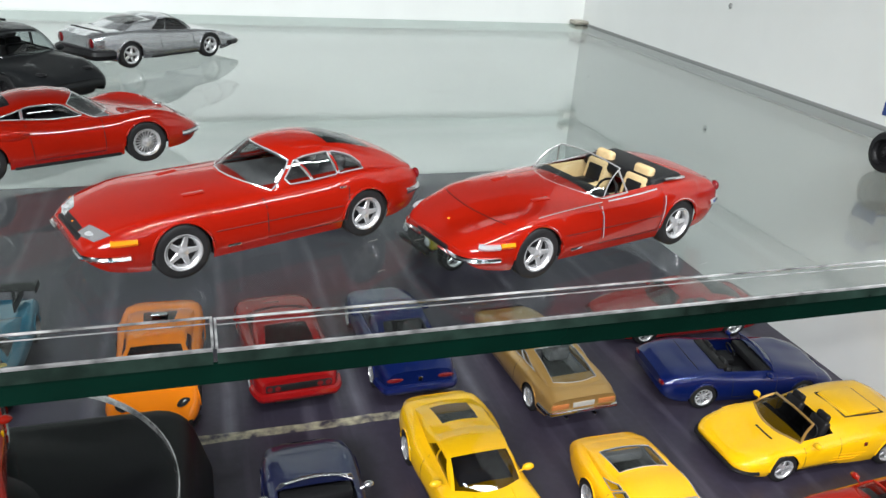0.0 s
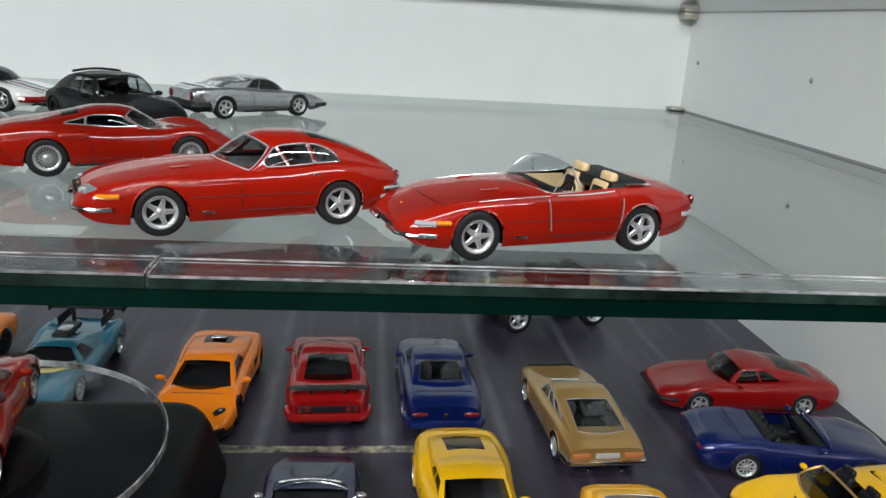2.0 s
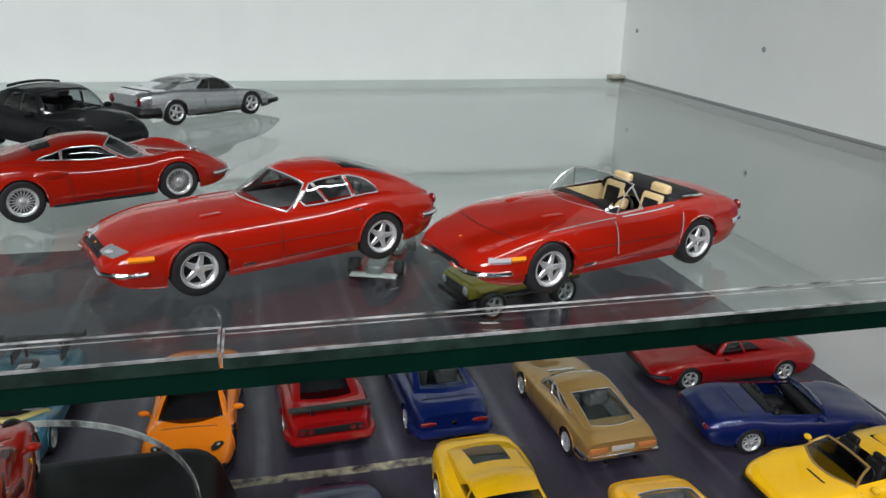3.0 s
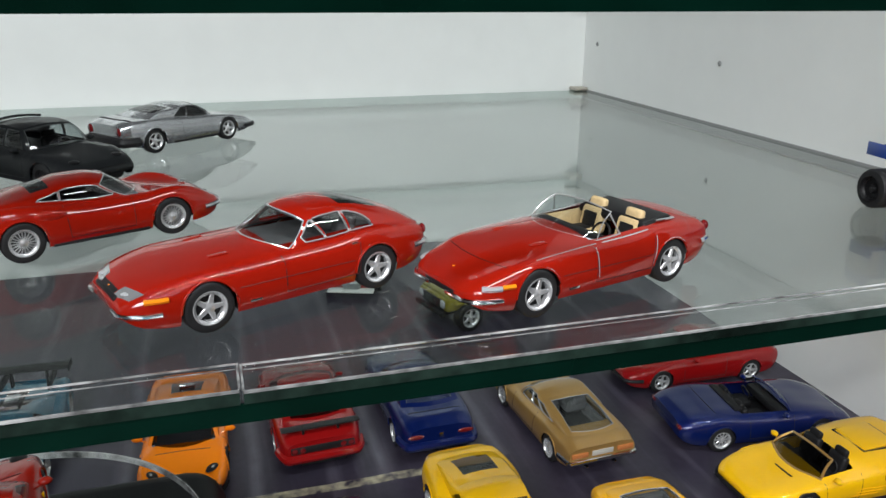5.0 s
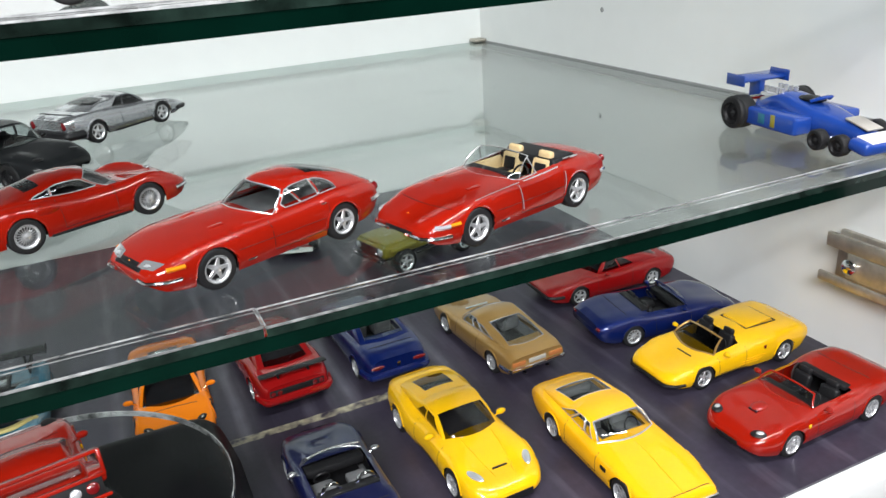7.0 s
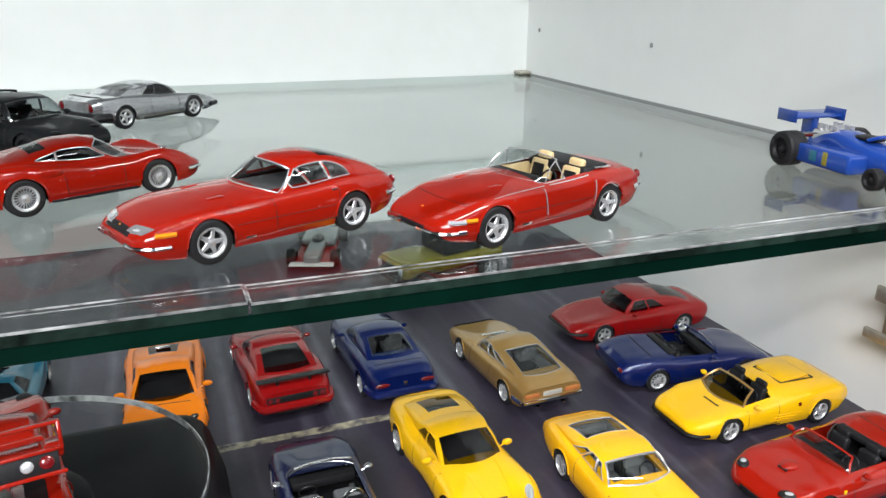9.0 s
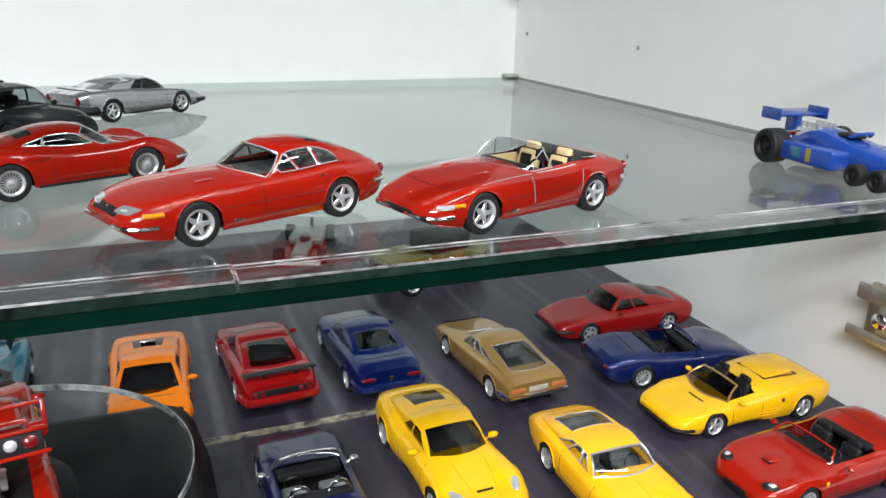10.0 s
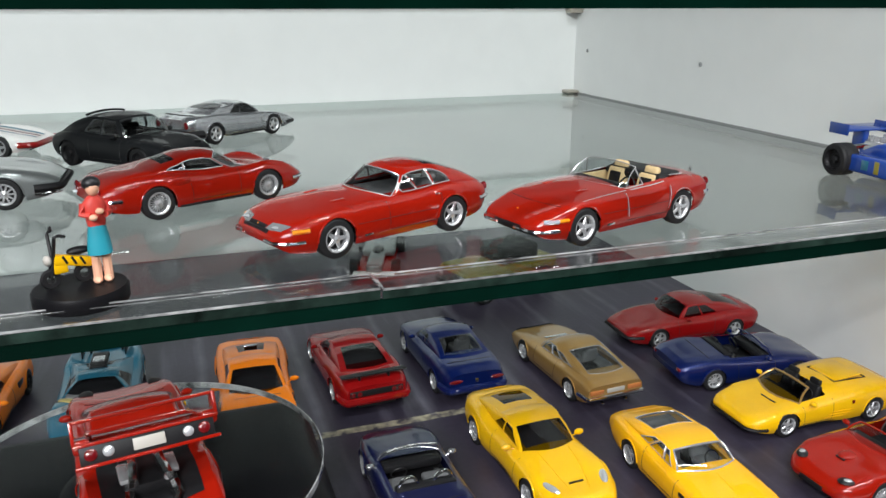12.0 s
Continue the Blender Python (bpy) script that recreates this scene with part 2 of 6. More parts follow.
OLIVE = paint("olive_yellow_enamel", (0.22, 0.19, 0.02))
TYRE = material("rubber", (0.014, 0.014, 0.015), 0.55, vary=0.2, scale=2500, bump=0.2, spec=0.3)
RIM = material("rim_silver", (0.62, 0.63, 0.64), 0.26, 0.7, vary=0.06, scale=1500)
CHROME = material("chrome", (0.82, 0.82, 0.83), 0.10, 1.0)
DARK = material("black_plastic", (0.010, 0.010, 0.011), 0.45, vary=0.2, scale=1500, spec=0.3)
GAP = material("panel_gap", (0.04, 0.002, 0.002), 0.6)
# Polished trim, and the highlight lines painted on the open car.
BRIGHT = material("bright_trim_glint", (0.62, 0.62, 0.62), 0.18, 0.6)
GAPDARK = material("panel_gap_dark", (0.01, 0.01, 0.01), 0.6)
TAN = material("tan_vinyl", (0.62, 0.46, 0.24), 0.5, vary=0.12, scale=1500)
INTERIOR = material("grey_interior", (0.13, 0.133, 0.137), 0.6, vary=0.2, scale=1500)
LAMP = material("lamp_lens", (0.75, 0.78, 0.80), 0.08, 0.6)
AMBER = material("amber_lens", (0.85, 0.26, 0.01), 0.12, coat=1.0)
DULLAMBER = material("dull_amber_lens", (0.46, 0.16, 0.05), 0.2, coat=0.5)
TAILRED = material("red_lens", (0.13, 0.004, 0.006), 0.12, coat=1.0)
PLATE = material("plate_white", (0.42, 0.40, 0.36), 0.4)
WINCLEAR = window_material("clear_window", (0.70, 0.74, 0.74), 0.02, 0.07)
WINGREY = window_material("grey_window", (0.55, 0.58, 0.58), 0.02, 0.11)
WINDARK = window_material("smoked_window", (0.10, 0.10, 0.11), 0.02, 0.06)
BASEBLACK = material("black_base_plastic", (0.006, 0.006, 0.007), 0.40, vary=0.12, scale=300, spec=0.10)
HEADGLASS = material("grey_lamp_cover", (0.42, 0.43, 0.44), 0.06, 0.6, coat=1.0)
SKIN = material("figure_flesh", (0.75, 0.42, 0.28), 0.5)
FIGRED = material("figure_red", (0.62, 0.06, 0.045), 0.5)
FIGTEAL = material("figure_teal", (0.02, 0.28, 0.36), 0.5)
HAIR = material("figure_black", (0.012, 0.012, 0.014), 0.4)

S = 1 / 64


# ---- shape helpers, in metres of the full-size car ----
def curve(*pts):
    """A smooth curve through the points (x, y) that does not overshoot."""
    xs, ys = np.array([p[0] for p in pts], float), np.array([p[1] for p in pts], float)
    d = np.diff(ys) / np.diff(xs)
    m = np.r_[d[0], [0 if a * b <= 0 else 2 * a * b / (a + b) for a, b in zip(d, d[1:])], d[-1]]

    def at(x):
        x = min(max(x, xs[0]), xs[-1])
        i = min(int(np.searchsorted(xs, x, "right")) - 1, len(d) - 1)
        h = xs[i + 1] - xs[i]
        t = (x - xs[i]) / h
        return float(ys[i] * (1 + 2 * t) * (1 - t) ** 2 + m[i] * h * t * (1 - t) ** 2 + ys[i + 1] * t * t * (3 - 2 * t) + m[i + 1] * h * t * t * (t - 1))

    return at


def done(bm, k=S):
    bmesh.ops.remove_doubles(bm, verts=bm.verts[:], dist=1e-4)
    bmesh.ops.recalc_face_normals(bm, faces=bm.faces[:])
    bm.transform(Matrix.Scale(k, 4))
    return bm


def tube(bm, pts, r, sides=6, closed=False, flat=1.0):
    """A tube along the points; flat squeezes it in z."""
    pts = [Vector(p) for p in pts]
    n, rings = len(pts), []
    for i, p in enumerate(pts):
        a = pts[(i - 1) % n] if closed or i else p
        b = pts[(i + 1) % n] if closed or i < n - 1 else p
        t = (b - a).normalized()
        up = Vector((0, 0, 1)) if abs(t.z) < 0.9 else Vector((1, 0, 0))
        s = t.cross(up).normalized()
        u = s.cross(t)
        rings.append([bm.verts.new(p + r * (math.cos(q) * s + flat * math.sin(q) * u)) for q in [math.tau * k / sides for k in range(sides)]])
    for i in range(n if closed else n - 1):
        a, b = rings[i], rings[(i + 1) % n]
        for k in range(sides):
            bm.faces.new((a[k], a[(k + 1) % sides], b[(k + 1) % sides], b[k]))
    if not closed:
        bm.faces.new(rings[0])
        bm.faces.new(rings[-1])
    return bm


def blob(bm, c, size, seg=12, rings=8, rot=None, mat=None):
    b = bmesh.new()
    bmesh.ops.create_uvsphere(b, u_segments=seg, v_segments=rings, radius=1)
    m = Matrix.Translation(c) @ (rot or Matrix()) @ Matrix.Diagonal((*size, 1))
    return join(bm, b, m, mat)


def block(bm, c, size, bevel=0.02, rot=None, mat=None, seg=2):
    b = box(-size[0] / 2, size[0] / 2, -size[1] / 2, size[1] / 2, -size[2] / 2, size[2] / 2, bevel, seg)
    return join(bm, b, Matrix.Translation(c) @ (rot or Matrix()), mat)


def lathe(bm, prof, steps=36, axis="y"):
    """Turns the profile (radius, along) round the axis."""
    rings = []
    for k in range(steps):
        a = math.tau * k / steps
        c, s = math.cos(a), math.sin(a)
        rings.append([bm.verts.new((r * c, h, r * s) if axis == "y" else (r * c, r * s, h)) for r, h in prof])
    for k in range(steps):
        a, b = rings[k], rings[(k + 1) % steps]
        for i in range(len(prof) - 1):
            bm.faces.new((a[i], a[i + 1], b[i + 1], b[i]))
    return bm


def rings_done(bm):
    bmesh.ops.remove_doubles(bm, verts=bm.verts[:], dist=1e-4)
    bmesh.ops.recalc_face_normals(bm, faces=bm.faces[:])
    return bm


WHEELS = {}


def wheel_meshes(r, w, kind, rimmat):
    key = (round(r, 3), round(w, 3), kind, rimmat.name)
    if key in WHEELS:
        return WHEELS[key]
    rr = r * 0.66
    ty = lathe(bmesh.new(), [(rr, -w / 2), (r * 0.80, -w / 2), (r * 0.93, -w * 0.47), (r * 0.985, -w * 0.40), (r, -w * 0.28), (r * 0.985, -w * 0.26), (r * 0.985, -w * 0.22), (r, -w * 0.20), (r, w * 0.28),
                            (r * 0.985, w * 0.40), (r * 0.93, w * 0.47), (r * 0.8, w / 2), (rr, w / 2), (rr, -w / 2)], 40)
    back = lathe(bmesh.new(), [(0, -w * 0.12), (rr * 1.0, -w * 0.12), (rr * 1.0, w * 0.3), (0, w * 0.3)], 20)
    rim = bmesh.new()
    lathe(rim, [(rr, -w * 0.46), (rr * 1.03, -w * 0.53), (rr * 0.97, -w * 0.54), (rr * 0.93, -w * 0.42), (rr * 0.84, -w * 0.36), (rr * 0.80, -w * 0.38), (rr * 0.77, -w * 0.15), (rr, -w * 0.15)], 40)
    n = {"star": 5, "multi": 10, "wire": 20, "three": 3, "disc": 0}[kind]
    for k in range(n):
        wid = {"star": 0.30, "multi": 0.20, "wire": 0.09, "three": 0.3}[kind] * rr
        b = box(-wid / 2, wid / 2, -w * 0.40, -w * 0.26, rr * 0.12, rr * 0.9, min(wid, w) * 0.12, 1)
        for v in b.verts:
            if v.co.z > rr * 0.5:
                v.co.x *= 0.75 if kind == "star" else 0.8
                v.co.y += w * 0.03
            elif kind == "star":
                v.co.x *= 1.35
        join(rim, b, Matrix.Rotation(math.tau * k / n + 0.3, 4, "Y"))
    if kind == "disc":
        lathe(rim, [(0, -w * 0.42), (rr * 0.3, -w * 0.44), (rr * 0.4, -w * 0.3), (rr * 0.86, -w * 0.3), (rr * 0.86, -w * 0.2)], 24)
    lathe(rim, [(0, -w * 0.50), (rr * 0.12, -w * 0.48), (rr * 0.2, -w * 0.42), (rr * 0.34, -w * 0.38), (rr * 0.36, -w * 0.2)], 16)
    WHEELS[key] = [mesh_of(done(b), nm, m) for b, nm, m in ((ty, "tyre", TYRE), (back, "wheel", DARK), (rim, "rim", rimmat))]
    return WHEELS[key]


def add_wheel(car, x, y, r, w, kind="star", steer=0.0, rimmat=None):
    tyre, back, rim = wheel_meshes(r, w, kind, rimmat or RIM)
    hub = new("wheel", back)
    hub.parent = car
    hub.matrix_basis = pose(x * S, y * S, r * S, 0, 0, steer + (180 if y > 0 else 0))
    for nm, me in (("tyre", tyre), ("rim", rim)):
        o = new(nm, me)
        o.parent = hub
    return hub


class Car:
    """A model car: nose at +x, built from its outline curves (fractions of the length from the nose, metres)."""

    def __init__(self, label, mat, at, heading, L=4.4, W=1.75, H=1.22, wb=2.5, fo=0.95, r=0.31, tw=0.21, z0=0.0, sill=0.17,
                 top=None, belt=None, plan=None, low=None, A=0.34, B=0.47, C=0.66, D=0.86, wr=0.66, holes=True, win=WINDARK, rims="star",
                 cockpit=None, gap=None, round_=0.10, rr=None, rim_mat=None, group="model cars", pivot=None):
        self.L, self.W, self.H, self.wb, self.fo, self.r, self.mat, self.win = L, W, H, wb, fo, r, mat, win
        self.rr = rr or r
        self.top = curve(*(top or ((0, 0.50), (0.05, 0.62), (0.2, 0.76), (0.36, 0.86), (0.8, 0.88), (0.95, 0.82), (1, 0.72))))
        self.belt = curve(*(belt or ((0, 0.48), (0.05, 0.60), (0.2, 0.76), (0.4, 0.78), (0.6, 0.80), (0.78, 0.85), (0.93, 0.78), (1, 0.68))))
        self.plan = curve(*(plan or ((0, 0.72), (0.03, 0.84), (0.1, 0.94), (0.22, 1), (0.78, 1), (0.93, 0.94), (0.98, 0.87), (1, 0.80))))
        self.low = curve(*(low or ((0, 0.34), (0.05, 0.22), (0.14, sill), (0.88, sill + 0.02), (0.96, 0.26), (1, 0.38))))
        self.A, self.B, self.C, self.D, self.wr, self.round = A, B, C, D, wr, round_
        self.gap = gap or GAPDARK
        self.cockpit = cockpit
        self.ob = tagged(new("model_car"), label, "model car", group)
        self.ob.matrix_world = pose(at[0], at[1], z0, 0, 0, heading)
        if pivot is not None:
            self.ob.matrix_world = pivot
        self.xw = (fo, fo + wb)
        self.body()
        if not cockpit:
            self.cabin()
        for n, u in enumerate(self.xw):
            rad = self.r if n == 0 else self.rr
            for side in (-1, 1):
                add_wheel(self.ob, L / 2 - u, side * (self.hw(u) - tw / 2 - 0.02), rad, tw, rims, 0, rim_mat)

    def hw(self, u):
        return self.W / 2 * self.plan(u / self.L)

    def lowz(self, u):
        return self.low(u / self.L)

    def f(self, s):
        s = min(max(s, 0.0), 1.0)
        if s < 0.42:
            return 1 - 0.07 * (1 - s / 0.42) ** 2
        k = (s - 0.42) / 0.58
        return 1 - self.round * 0.62 * k ** 2 - self.round * 0.7 * k ** 7

    def side(self, u, z, out=0.0):
        """The place on the car's side at u from the nose and the height z (left side, y > 0)."""
        fr = u / self.L
        b, lo = self.belt(fr), self.lowz(u)
        return Vector((self.L / 2 - u, self.hw(u) * self.f((z - lo) / (b - lo)) + out, z))

    def deck(self, u, q, out=0.0):
        """The place on the upper face at u and the fraction q of the half-width (0 the middle, 1 the shoulder)."""
        fr = u / self.L
        b, t = self.belt(fr), self.top(fr)
        a = 1 - abs(q)
        k = 1 - (1 - a) ** 2.2
        ysh = self.hw(u) * self.f(1.0)
        return Vector((self.L / 2 - u, math.copysign(ysh * abs(q), q), b + (t - b) * k + 0.018 * math.sin(math.pi * min(1, a * 1.6)) + out))

    def stations(self):
        L, us = self.L, set()
        for k in range(45):
            us.add(round(L * k / 44, 4))
        for e in (0.006, 0.014, 0.03, 0.05):
            us |= {round(L * e, 4), round(L * (1 - e), 4)}
        arcs = []
        for n, xw in enumerate(self.xw):
            ra = (self.r if n == 0 else self.rr) * 1.08
            us = {u for u in us if abs(u - xw) > ra + 0.01}
            arcs += [(xw - ra - 0.002, None), (xw + ra + 0.002, None)]
            rad = self.r if n == 0 else self.rr
            arcs += [(xw - ra * math.cos(math.pi * k / 16), rad + ra * math.sin(math.pi * k / 16)) for k in range(17)]
        return sorted([(u, None) for u in us] + arcs)

    def body(self):
        bm, rows = bmesh.new(), []
        NS, ND = 9, 7
        for u, arch in self.stations():
            fr = u / self.L
            lo, b = self.lowz(u), self.belt(fr)
            zl = lo if arch is None else max(lo, min(arch, b - 0.05))
            half = []
            for i in range(NS):
                z = zl + (b - zl) * (i / (NS - 1)) ** 0.85
                half.append(self.side(u, z))
            for i in range(1, ND):
                half.append(self.deck(u, 1 - i / ND))
            left = [bm.verts.new(p) for p in half]
            mid = bm.verts.new(self.deck(u, 0))
            right = [bm.verts.new((p.x, -p.y, p.z)) for p in half]
            rows.append((u, left + [mid] + right[::-1]))
        n = len(rows[0][1])
        c0, c1 = self.cockpit or (self.A + 0.05, self.D - 0.10)
        for (ua, a), (ub, b) in zip(rows, rows[1:]):
            for i in range(n - 1):
                inner = NS + (0 if self.cockpit else 1) < i + 1 < n - NS - (0 if self.cockpit else 1)
                if inner and ua / self.L >= c0 and ub / self.L <= c1:
                    continue
                try:
                    bm.faces.new((a[i], a[i + 1], b[i + 1], b[i]))
                except ValueError:
                    pass
        for _, row in (rows[0], rows[-1]):
            for i in range((n - 1) // 2):
                q = (row[i], row[i + 1], row[n - 2 - i], row[n - 1 - i])
                q = list(dict.fromkeys(q))
                if len(q) >= 3:
                    bm.faces.new(q)
        bmesh.ops.dissolve_degenerate(bm, dist=1e-5, edges=bm.edges[:])
        part("body", done(bm), self.mat, self.ob, angle=50)
        for n, xw in enumerate(self.xw):
            rad = self.r if n == 0 else self.rr
            ra = rad * 1.08
            pts = [self.side(xw - ra * math.cos(math.pi * k / 14), min(rad + ra * math.sin(math.pi * k / 14), self.belt(xw / self.L) - 0.05), 0.003) for k in range(15)]
            for sgn in (1, -1):
                part("arch_lip", done(tube(bmesh.new(), [Vector((p.x, sgn * p.y, p.z)) for p in pts], 0.016, 6)), self.mat, self.ob)
        un = bmesh.new()
        L, W = self.L, self.W
        block(un, (0, 0, 0.30), (L * 0.90, W * 0.62, 0.24), 0.04)
        block(un, (0, 0, 0.26), ((self.wb - 2.3 * self.r), W * 0.90, 0.16), 0.03)
        part("chassis", done(un), DARK, self.ob)
        self.interior()

    def interior(self):
        L, W = self.L, self.W
        c0, c1 = self.cockpit or (self.A, self.D)
        xa, xb = L / 2 - (c0 + 0.02) * L, L / 2 - (c1 - 0.02) * L
        if self.cockpit or self.win is WINCLEAR:
            b = block(bmesh.new(), ((xa + xb) / 2, 0, 0.36), (abs(xa - xb), W * 0.74, 0.10), 0.02)
            part("cabin_floor", done(b), INTERIOR, self.ob)
            d = block(bmesh.new(), (xa - 0.10, 0, self.top(c0) - 0.14), (0.30, W * 0.72, 0.20), 0.06)
            part("dashboard", done(d), DARK, self.ob)
            wheel = tube(bmesh.new(), [Matrix.Rotation(radians(-25), 3, "Y") @ Vector((0, 0.17 * math.cos(a), 0.17 * math.sin(a))) + Vector((xa - 0.42, W * 0.2, 0.74)) for a in [math.tau * k / 20 for k in range(20)]], 0.018, 5, True)
            part("steering_wheel", done(wheel), DARK, self.ob)
            if not self.cockpit:
                for sy in (-1, 1):
                    k = block(bmesh.new(), ((xa + xb) / 2, sy * W * 0.34, 0.52), (abs(xa - xb), 0.05, 0.34), 0.02)
                    part("door_card", done(k), INTERIOR, self.ob)
                k = block(bmesh.new(), (xb + 0.10, 0, 0.60), (0.5, W * 0.62, 0.20), 0.05)
                part("parcel_shelf", done(k), INTERIOR, self.ob)
        else:
            b = block(bmesh.new(), ((xa + xb) / 2, 0, 0.62), (abs(xa - xb) * 0.96, W * 0.70, 0.30), 0.06)
            part("cabin_floor", done(b), INTERIOR, self.ob)

    def seats(self, u, mat, centre=None, y=0.36, back=0.95):
        if not self.cockpit:
            back = min(back, self.H - 0.42)
        for sy in (-1, 1):
            b = bmesh.new()
            x = self.L / 2 - u
            block(b, (x + 0.12, sy * y, 0.52), (0.52, 0.46, 0.20), 0.07, seg=3)
            block(b, (x - 0.20, sy * y, (0.5 + back) / 2 + 0.05), (0.17, 0.46, back - 0.42), 0.07, Matrix.Rotation(radians(-14), 4, "Y"), seg=3)
            st = part("seat", done(b), mat, self.ob)
            h = block(bmesh.new(), (x - 0.29, sy * y, back + 0.12), (0.12, 0.32, 0.17), 0.05, Matrix.Rotation(radians(-10), 4, "Y"), seg=3)
            part("headrest", done(h), mat, st)
            if centre:
                c = bmesh.new()
                block(c, (x - 0.10, sy * y, (0.5 + back) / 2 + 0.04), (0.03, 0.26, back - 0.55), 0.02, Matrix.Rotation(radians(-14), 4, "Y"))
                block(c, (x + 0.14, sy * y, 0.625), (0.36, 0.26, 0.03), 0.02)
                part("seat_centre", done(c), centre, st, "black woven seat centre")

    # -- greenhouse --
    def roof(self, w, s):
        """The roof at w along it (0 front, 1 rear) and s across (-1 to 1)."""
        u = (self.B + (self.C - self.B) * w) * self.L
        y = self.W / 2 * self.wr * (1 - 0.05 * (2 * w - 1) ** 2) * s
        return Vector((self.L / 2 - u - 0.03 * s * s * (1 - 2 * w), y, self.H - 0.055 * s * s - 0.05 * (2 * w - 1) ** 2 - self.fall * w * w))

    def base(self, u, s):
        p = self.deck(u, 0.93 * s)
        p.z -= 0.012
        return p

    def shield(self, s, v):
        a = self.base((self.A + self.sweep * s * s) * self.L, s)
        b = self.roof(0, s)
        p = a.lerp(b, v)
        p.z += 0.035 * math.sin(math.pi * v)
        p.x += 0.03 * math.sin(math.pi * v)
        return p

    def back(self, s, v):
        a = self.base((self.D - 0.03 * s * s) * self.L, s * 0.96)
        b = self.roof(1, s)
        p = a.lerp(b, v)
        p.z += 0.05 * math.sin(math.pi * v)
        return p

    def flank(self, w, v):
        """The side of the greenhouse (left): w from the windscreen pillar to the tail, v from belt to roof."""
        ua, ud = (self.A + self.sweep) * self.L, (self.D - 0.03) * self.L
        a = self.base(ua + (ud - ua) * w, 1 - 0.04 * w)
        b = self.roof(w, 1)
        p = a.lerp(b, v)
        k = math.sin(math.pi * v)
        p.y += 0.035 * k
        if w < 0.001:
            e = self.shield(1, v)
            p = e
        elif w > 0.999:
            p = self.back(1, v)
        else:
            p.z += (0.035 * (1 - w) + 0.05 * w) * k * max(0, 1 - 8 * min(w, 1 - w))
        return p

    def patch(self, fn, ss, vs, holes, shell, glass, mirror=False):
        """Fills the patch fn(s, v) between its breaks; quads inside a hole go to that hole's pane."""
        def fine(br, n):
            out = []
            for a, b in zip(br, br[1:]):
                k = max(1, round(n * abs(b - a) / abs(br[-1] - br[0])))
                out += [a + (b - a) * i / k for i in range(k)]
            return out + [br[-1]]
        S1, V1 = fine(ss, 14), fine(vs, 8)
        for sgn in ((1, -1) if mirror else (1,)):
            panes = [bmesh.new() for _ in holes]
            for s0, s1 in zip(S1, S1[1:]):
                for v0, v1 in zip(V1, V1[1:]):
                    tgt = shell
                    for h, pb in zip(holes, panes):
                        if h[0] - 1e-6 <= s0 and s1 <= h[1] + 1e-6 and h[2] - 1e-6 <= v0 and v1 <= h[3] + 1e-6:
                            tgt = pb
                    q = [fn(a, b) for a, b in ((s0, v0), (s1, v0), (s1, v1), (s0, v1))]
                    q = [Vector((p.x, p.y * sgn, p.z)) for p in q]
                    tgt.faces.new([tgt.verts.new(p) for p in q])
            glass += panes

    def border(self, fn, h, sgn=1, out=0.006):
        n = 8
        pts = [fn(h[0] + (h[1] - h[0]) * i / n, h[2]) for i in range(n)] + [fn(h[1], h[2] + (h[3] - h[2]) * i / n) for i in range(n)]
        pts += [fn(h[1] - (h[1] - h[0]) * i / n, h[3]) for i in range(n)] + [fn(h[0], h[3] - (h[3] - h[2]) * i / n) for i in range(n)]
        return [Vector((p.x, (p.y + out * (1 if p.y > 0 else -1)) * sgn, p.z + out)) for p in pts]

    sidewins = ((0.05, 0.62, 0.12, 0.90),)
    shieldhole = (-0.94, 0.94, 0.05, 0.94)
    backhole = (-0.80, 0.80, 0.12, 0.92)
    trim = None
    sweep, fall = 0.055, 0.0

    def cabin(self):
        shell, panes, names = bmesh.new(), [], []
        sw, sh, bh = self.sidewins, self.shieldhole, self.backhole
        self.patch(self.shield, [-1, sh[0], sh[1], 1], [0, sh[2], sh[3], 1], [sh], shell, panes)
        names.append("windscreen")
        if bh:
            self.patch(self.back, [-1, bh[0], bh[1], 1], [0, bh[2], bh[3], 1], [bh], shell, panes)
            names.append("rear_window")
        else:
            self.patch(self.back, [-1, 1], [0, 1], [], shell, panes)
        ws = sorted({0, 1, *[h[0] for h in sw], *[h[1] for h in sw]})
        vs = sorted({0, 1, *[h[2] for h in sw], *[h[3] for h in sw]})
        self.patch(self.flank, ws, vs, list(sw), shell, panes, True)
        names += ["side_window"] * (2 * len(sw))
        self.patch(lambda s, v: self.roof(v, s), [-1, 1], [0, 1], [], shell, panes)
        if self.win is WINCLEAR:
            lining = shell.copy()
            lining.transform(Matrix.Translation((0, 0, -0.022)) @ Matrix.Diagonal((0.992, 0.965, 0.995, 1)))
            part("lining", done(lining), INTERIOR, self.ob)
        part("roof", done(shell), self.mat, self.ob, angle=38)
        frames = [(self.shield, sh, 1)] + ([(self.back, bh, 1)] if bh else []) + [(self.flank, h, 1) for h in sw] + [(self.flank, h, -1) for h in sw]
        for nm, b, (fn, h, sgn) in zip(names, panes, frames):
            o = part(nm, done(b), self.win, self.ob)
            o.visible_shadow = False
            if self.trim and not (nm == "rear_window" and self.trim is DARK):
                t = tube(bmesh.new(), self.border(fn, h, sgn), 0.0085, 5, True)
                part("window_frame", done(t), self.trim, o, "thin bright window surround" if self.trim in (CHROME, BRIGHT) else "")

